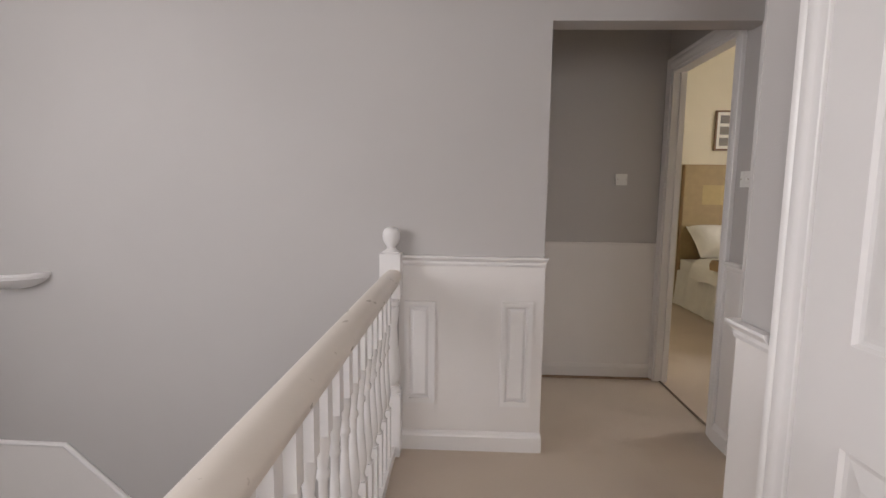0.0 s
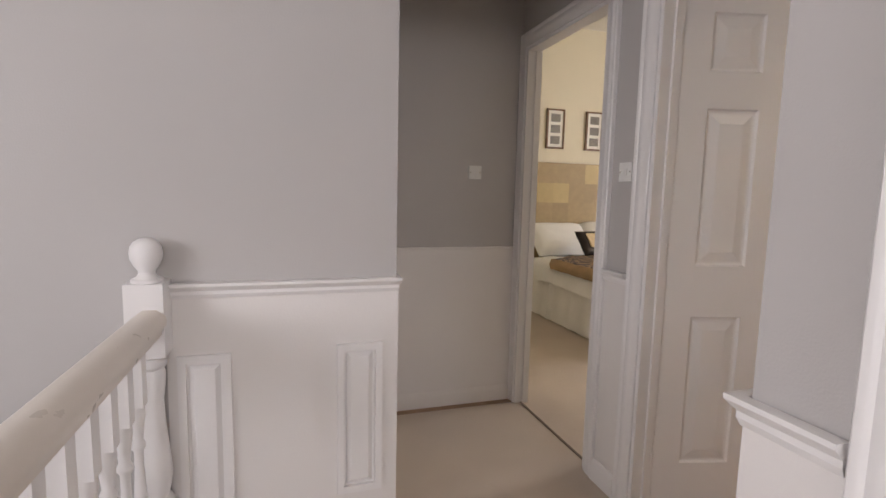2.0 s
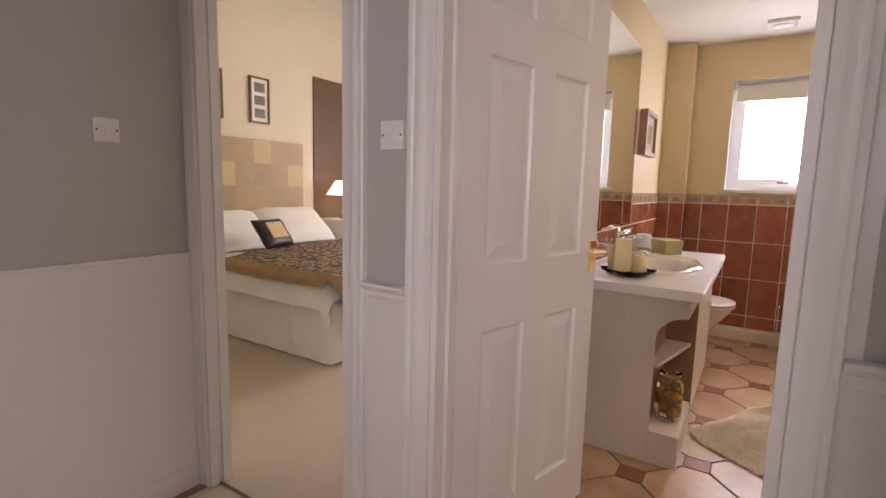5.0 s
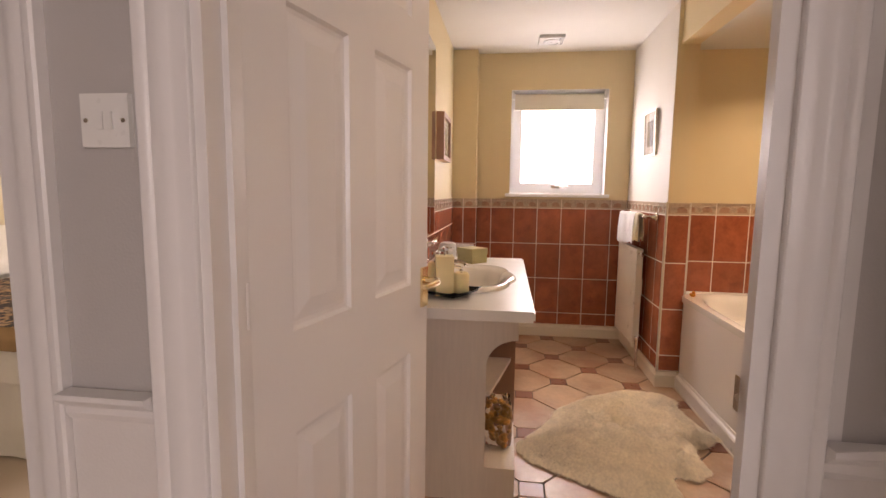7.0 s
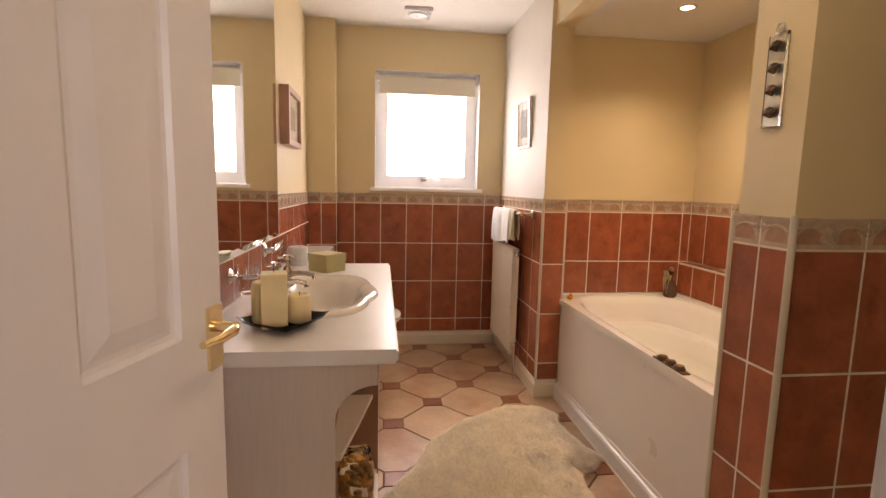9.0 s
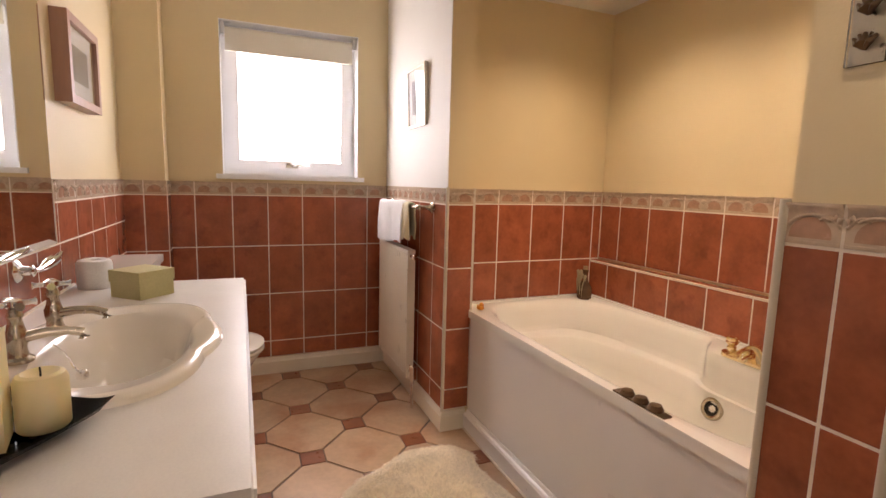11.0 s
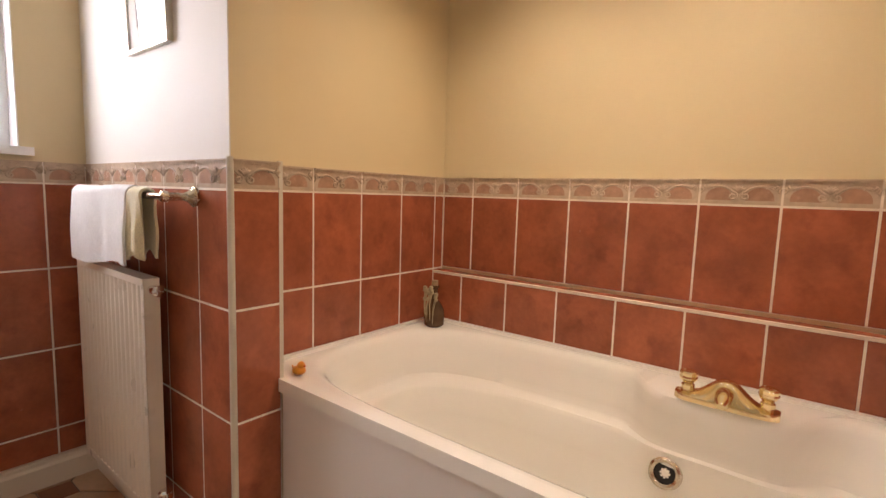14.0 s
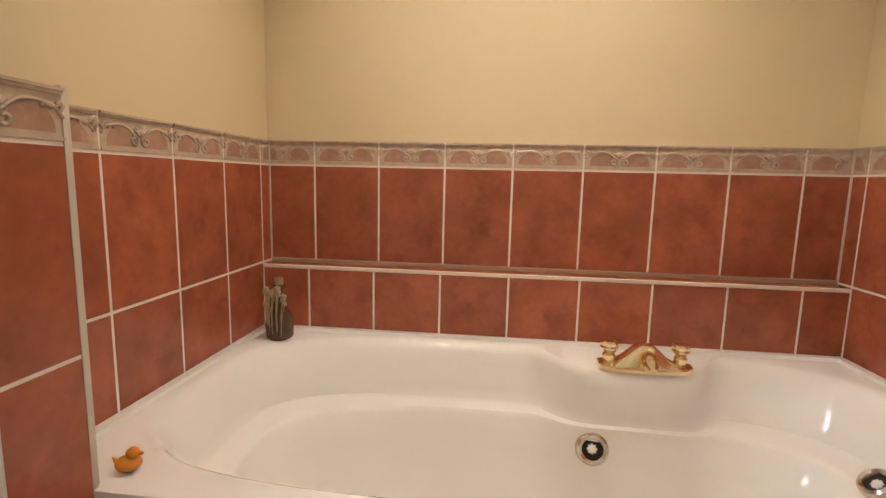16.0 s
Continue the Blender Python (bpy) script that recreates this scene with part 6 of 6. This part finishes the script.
def tile_mesh(w, h):
    key = (round(w, 3), round(h, 3))
    if key not in TILE_MESH:
        bm = bmesh.new()
        j, c = JOINT / 2, 0.0022
        ring = lambda i, y: [bm.verts.new((x, y, z)) for x, z in ((i, i), (w - i, i), (w - i, h - i), (i, h - i))]
        a, b, d = ring(j, 0.0), ring(j, -0.0070), ring(j + c * 0.5, -0.008)
        bm.faces.new(d)
        for p, q in ((a, b), (b, d)):
            for k in range(4):
                bm.faces.new((p[k], p[(k + 1) % 4], q[(k + 1) % 4], q[k]))
        TILE_MESH[key] = mesh_of("wall_tile", bm, TILE)
    return TILE_MESH[key]


def spiral(cx, cz, r0, turns, start, way, n=14):
    return [(cx + r0 * (1 - 0.75 * k / n) * math.cos(start + way * turns * 2 * math.pi * k / n), -0.009, cz + r0 * (1 - 0.75 * k / n) * math.sin(start + way * turns * 2 * math.pi * k / n)) for k in range(n + 1)]


BORDER_MESH = {}


def border_mesh(w, u0):
    """A relief border tile: mouldings above and below, an arch of leaves and a pair of scrolls. u0: where the tile starts in the repeat."""
    key = (round(w, 3), round(u0, 3))
    if key in BORDER_MESH:
        return BORDER_MESH[key]
    h = BORDER[1] - BORDER[0]
    me_bm = bmesh.new()
    j = JOINT / 2
    box(me_bm, j, -0.0078, j, w - j, 0.0, h - 0.001)
    box(me_bm, j, -0.0105, h - 0.011, w - j, -0.006, h - 0.001)
    box(me_bm, j, -0.0135, h - 0.006, w - j, -0.006, h - 0.0015)
    box(me_bm, j, -0.0090, j + 0.001, w - j, -0.006, 0.009)
    flat_faces = len(me_bm.faces)
    for c in (-0.15, -0.05, 0.05, 0.15, 0.25, 0.35):
        arch = [(c - u0 + 0.034 * math.cos(a), 0.014 + 0.036 * math.sin(a) ** 0.8) for a in [math.pi * k / 14 for k in range(15)]]
        arch = clip(arch, j + 0.001, w - j - 0.001, 0.0, h)
        if len(arch) >= 3:
            f = me_bm.faces.new([me_bm.verts.new((x, -0.0083, z)) for x, z in arch])
    arch_faces = len(me_bm.faces)
    bars = []
    for rep in (-0.2, 0.0, 0.2):
        o = rep - u0
        for s in (-1, 1):
            bars.append(([(p[0] + o, -0.0085, p[2]) for p in spiral(0.10 + s * 0.0155, 0.026, 0.0125, 1.2, math.pi / 2, s)], 0.0030))
            bars.append(([(o + 0.10 + s * (0.015 + 0.035 * (1 - math.cos(t * 2.6)) * 0.55 + 0.03 * t), -0.0080, 0.036 + 0.018 * math.sin(t * 2.6)) for t in [k / 10 for k in range(11)]], 0.0034))
            bars.append(([(o + s * (0.004 + 0.032 * t), -0.0080, 0.034 + 0.018 * math.sin(t * 2.4)) for t in [k / 8 for k in range(9)]], 0.0030))
        for k in range(5):
            a = math.pi / 2 + (k - 2) * 0.42
            bars.append(([(o + 0.10, -0.008, 0.034), (o + 0.10 + 0.011 * math.cos(a), -0.0095, 0.036 + 0.013 * math.sin(a)), (o + 0.10 + 0.021 * math.cos(a), -0.008, 0.036 + 0.020 * math.sin(a))], [0.002, 0.0046, 0.0014]))
            b = -math.pi / 2 + (k - 2) * 0.42
            bars.append(([(o, -0.008, h - 0.011), (o + 0.012 * math.cos(b), -0.0095, h - 0.012 + 0.013 * math.sin(b)), (o + 0.024 * math.cos(b), -0.008, h - 0.012 + 0.028 * math.sin(b))], [0.003, 0.0052, 0.0014]))
    for pts, rad in bars:
        ok = [i for i, p in enumerate(pts) if j + 0.001 < p[0] < w - j - 0.001]
        if len(ok) < 2 or ok != list(range(ok[0], ok[-1] + 1)):
            continue
        sub = [pts[i] for i in ok]
        tube(me_bm, sub, [rad[i] for i in ok] if isinstance(rad, list) else rad, 5)
    bmesh.ops.recalc_face_normals(me_bm, faces=me_bm.faces)
    me_bm.faces.ensure_lookup_table()
    for n_, f in enumerate(me_bm.faces):
        f.material_index = 0 if flat_faces <= n_ < arch_faces else 1
        f.smooth = n_ >= arch_faces
    me = bpy.data.meshes.new("border_tile")
    me_bm.to_mesh(me)
    me_bm.free()
    me.materials.append(BORDER_LOW), me.materials.append(BORDER_RELIEF)
    BORDER_MESH[key] = me
    return me


def tile_run(parent, origin, rz, joints, rows, border=True, repeat0=None):
    """Tiles on a wall. origin: where u = 0 lies on the wall; rz turns the run (0 faces -y); joints and rows: edges along u and z."""
    p = bpy.data.objects[parent]
    m = pose(*origin, 0, 0, rz)
    bmg = bmesh.new()
    u0, u1 = joints[0], joints[-1]
    top = BORDER[1] - 0.002 if border else rows[-1]
    box(bmg, u0, -0.0072, rows[0], u1, 0.0, top)
    g = part("grout_bed", bmg, GROUT, p)
    g.matrix_world = m
    for a, b in zip(joints, joints[1:]):
        if b - a < 0.006:
            continue
        for c, d in zip(rows, rows[1:]):
            ob = new("wall_tile", tile_mesh(b - a, d - c))
            ob.parent = p
            ob.matrix_world = m @ pose(a, 0, c)
        if border:
            w = b - a
            start = 0.0 if w > 0.19 else (0.2 - w if a == joints[0] else 0.0)
            ob = new("border_tile", border_mesh(w, start))
            ob.parent = p
            ob.matrix_world = m @ pose(a, 0, BORDER[0])


# window wall: faces -x; u runs towards -y
E0 = 2.255
tile_run("wall_bathroom_east", (XE, E0, 0), -90, [0.0] + [E0 - y for y in (2.129, 1.935, 1.741, 1.543, 1.346, 1.142)] + [E0 - 1.018], TZ)
# boxing: west face and its side
tile_run("wall_boxing", (4.76, YN, 0), -90, [0.0, 0.096, YN - 2.255 + 0.008], TZ)
tile_run("wall_boxing", (4.76, 2.255, 0), 0, [0.0, 0.13], TZ)
# vanity wall: faces -y
tile_run("wall_bathroom_north", (1.46, YN, 0), 0, [0.0] + [0.10 + 0.2 * k for k in range(16)] + [4.752 - 1.46], [0.105, 0.206, 0.504, 0.798, 0.962], border=False)
tile_run("wall_bathroom_north", (3.737, YN, 0), 0, [0.0, 0.023, 0.223, 0.423, 0.623, 0.823, 1.015], [0.962, 1.097])
tile_run("wall_bathroom_north", (1.46, YN, 0), 0, [0.0, 0.10, 0.30, 0.50, 0.70, 0.838], [0.962, 1.097])
# pier face towards the room: faces +y; u runs towards -x
tile_run("wall_pier", (XE - 0.008, YP, 0), 180, [0.0] + [XE - 0.008 - x for x in (4.821, 4.623, 4.425, 4.227, 4.029)] + [XE - 0.008 - 3.864], TZ)
# pier nib: faces -x
tile_run("wall_pier", (XP, YP + 0.004, 0), -90, [0.0, YP + 0.004 - 0.880], TZ)
# bath end wall: faces -x
tile_run("wall_pier", (4.0, 0.885, 0), -90, [0.0, 0.886 - 0.679, 0.886 - 0.479, 0.886 - 0.279, 0.885 - 0.080, 0.885 - 0.024], [0.50, 0.798, 1.097])
# wall behind the bath: faces +y, above and below the ledge
BJ = [3.846, 3.643, 3.441, 3.239, 3.036, 2.834, 2.633, 2.438]
tile_run("wall_bathroom_south", (3.992, 0.015, 0), 180, [0.0] + [3.992 - x for x in BJ] + [3.992 - 2.317], [0.802, 1.097])
ledge = structure("wall_ledge", block(2.311, 0.015, 0.0, 3.998, 0.074, 0.785), YELLOW, "boxed-out lower wall behind the bath", "wall")
tile_run("wall_ledge", (3.992, 0.074, 0), 180, [0.0] + [3.992 - x for x in BJ] + [3.992 - 2.317], [0.50, 0.785], border=False)
structure("ledge_top", block(2.318, 0.012, 0.7853, 3.992, 0.072, 0.790), TILE, "terracotta tiled top of the ledge behind the bath", "ledge")
structure("ledge_trim", block(2.318, 0.0722, 0.7853, 3.992, 0.0845, 0.792, 0.002), GROUT, "cream tiled ledge edge behind the bath", "trim")
# tap end of the bath: faces +x
tile_run("wall_bath_end", (2.309, 0.024, 0), 90, [0.0, 0.056, 0.255, 0.455, 0.655, 0.861], [0.50, 0.798, 1.097])
# tap end pier: towards the room and towards the door
tile_run("wall_bath_end", (2.372, 0.99, 0), 180, [0.0, 0.094, 0.186], TZ)
tile_run("wall_bath_end", (2.19, 0.994, 0), -90, [0.0, 0.19, 0.39, 0.59, 0.79], TZ)
tile_run("wall_bath_end", (2.368, 0.886, 0), 90, [0.0, 0.108], TZ)
# corner trims
trims = bmesh.new()
for x, y in ((XP - 0.006, YP + 0.006), (2.375, 0.996), (2.183, 0.996)):
    v = lathe(trims, [(0.0085, 0.10), (0.0085, 1.176)], 12, (x, y, 0))
for x0, y0, x1, y1 in ((XP - 0.009, 0.874, XP + 0.01, 0.8855),):
    box(trims, x0, y0, 0.59, x1, y1, 1.174)
structure("tile_corner_trim", trims, TRIM_PLASTIC, "cream tile trims on the pier corners", "trim", smooth=True)
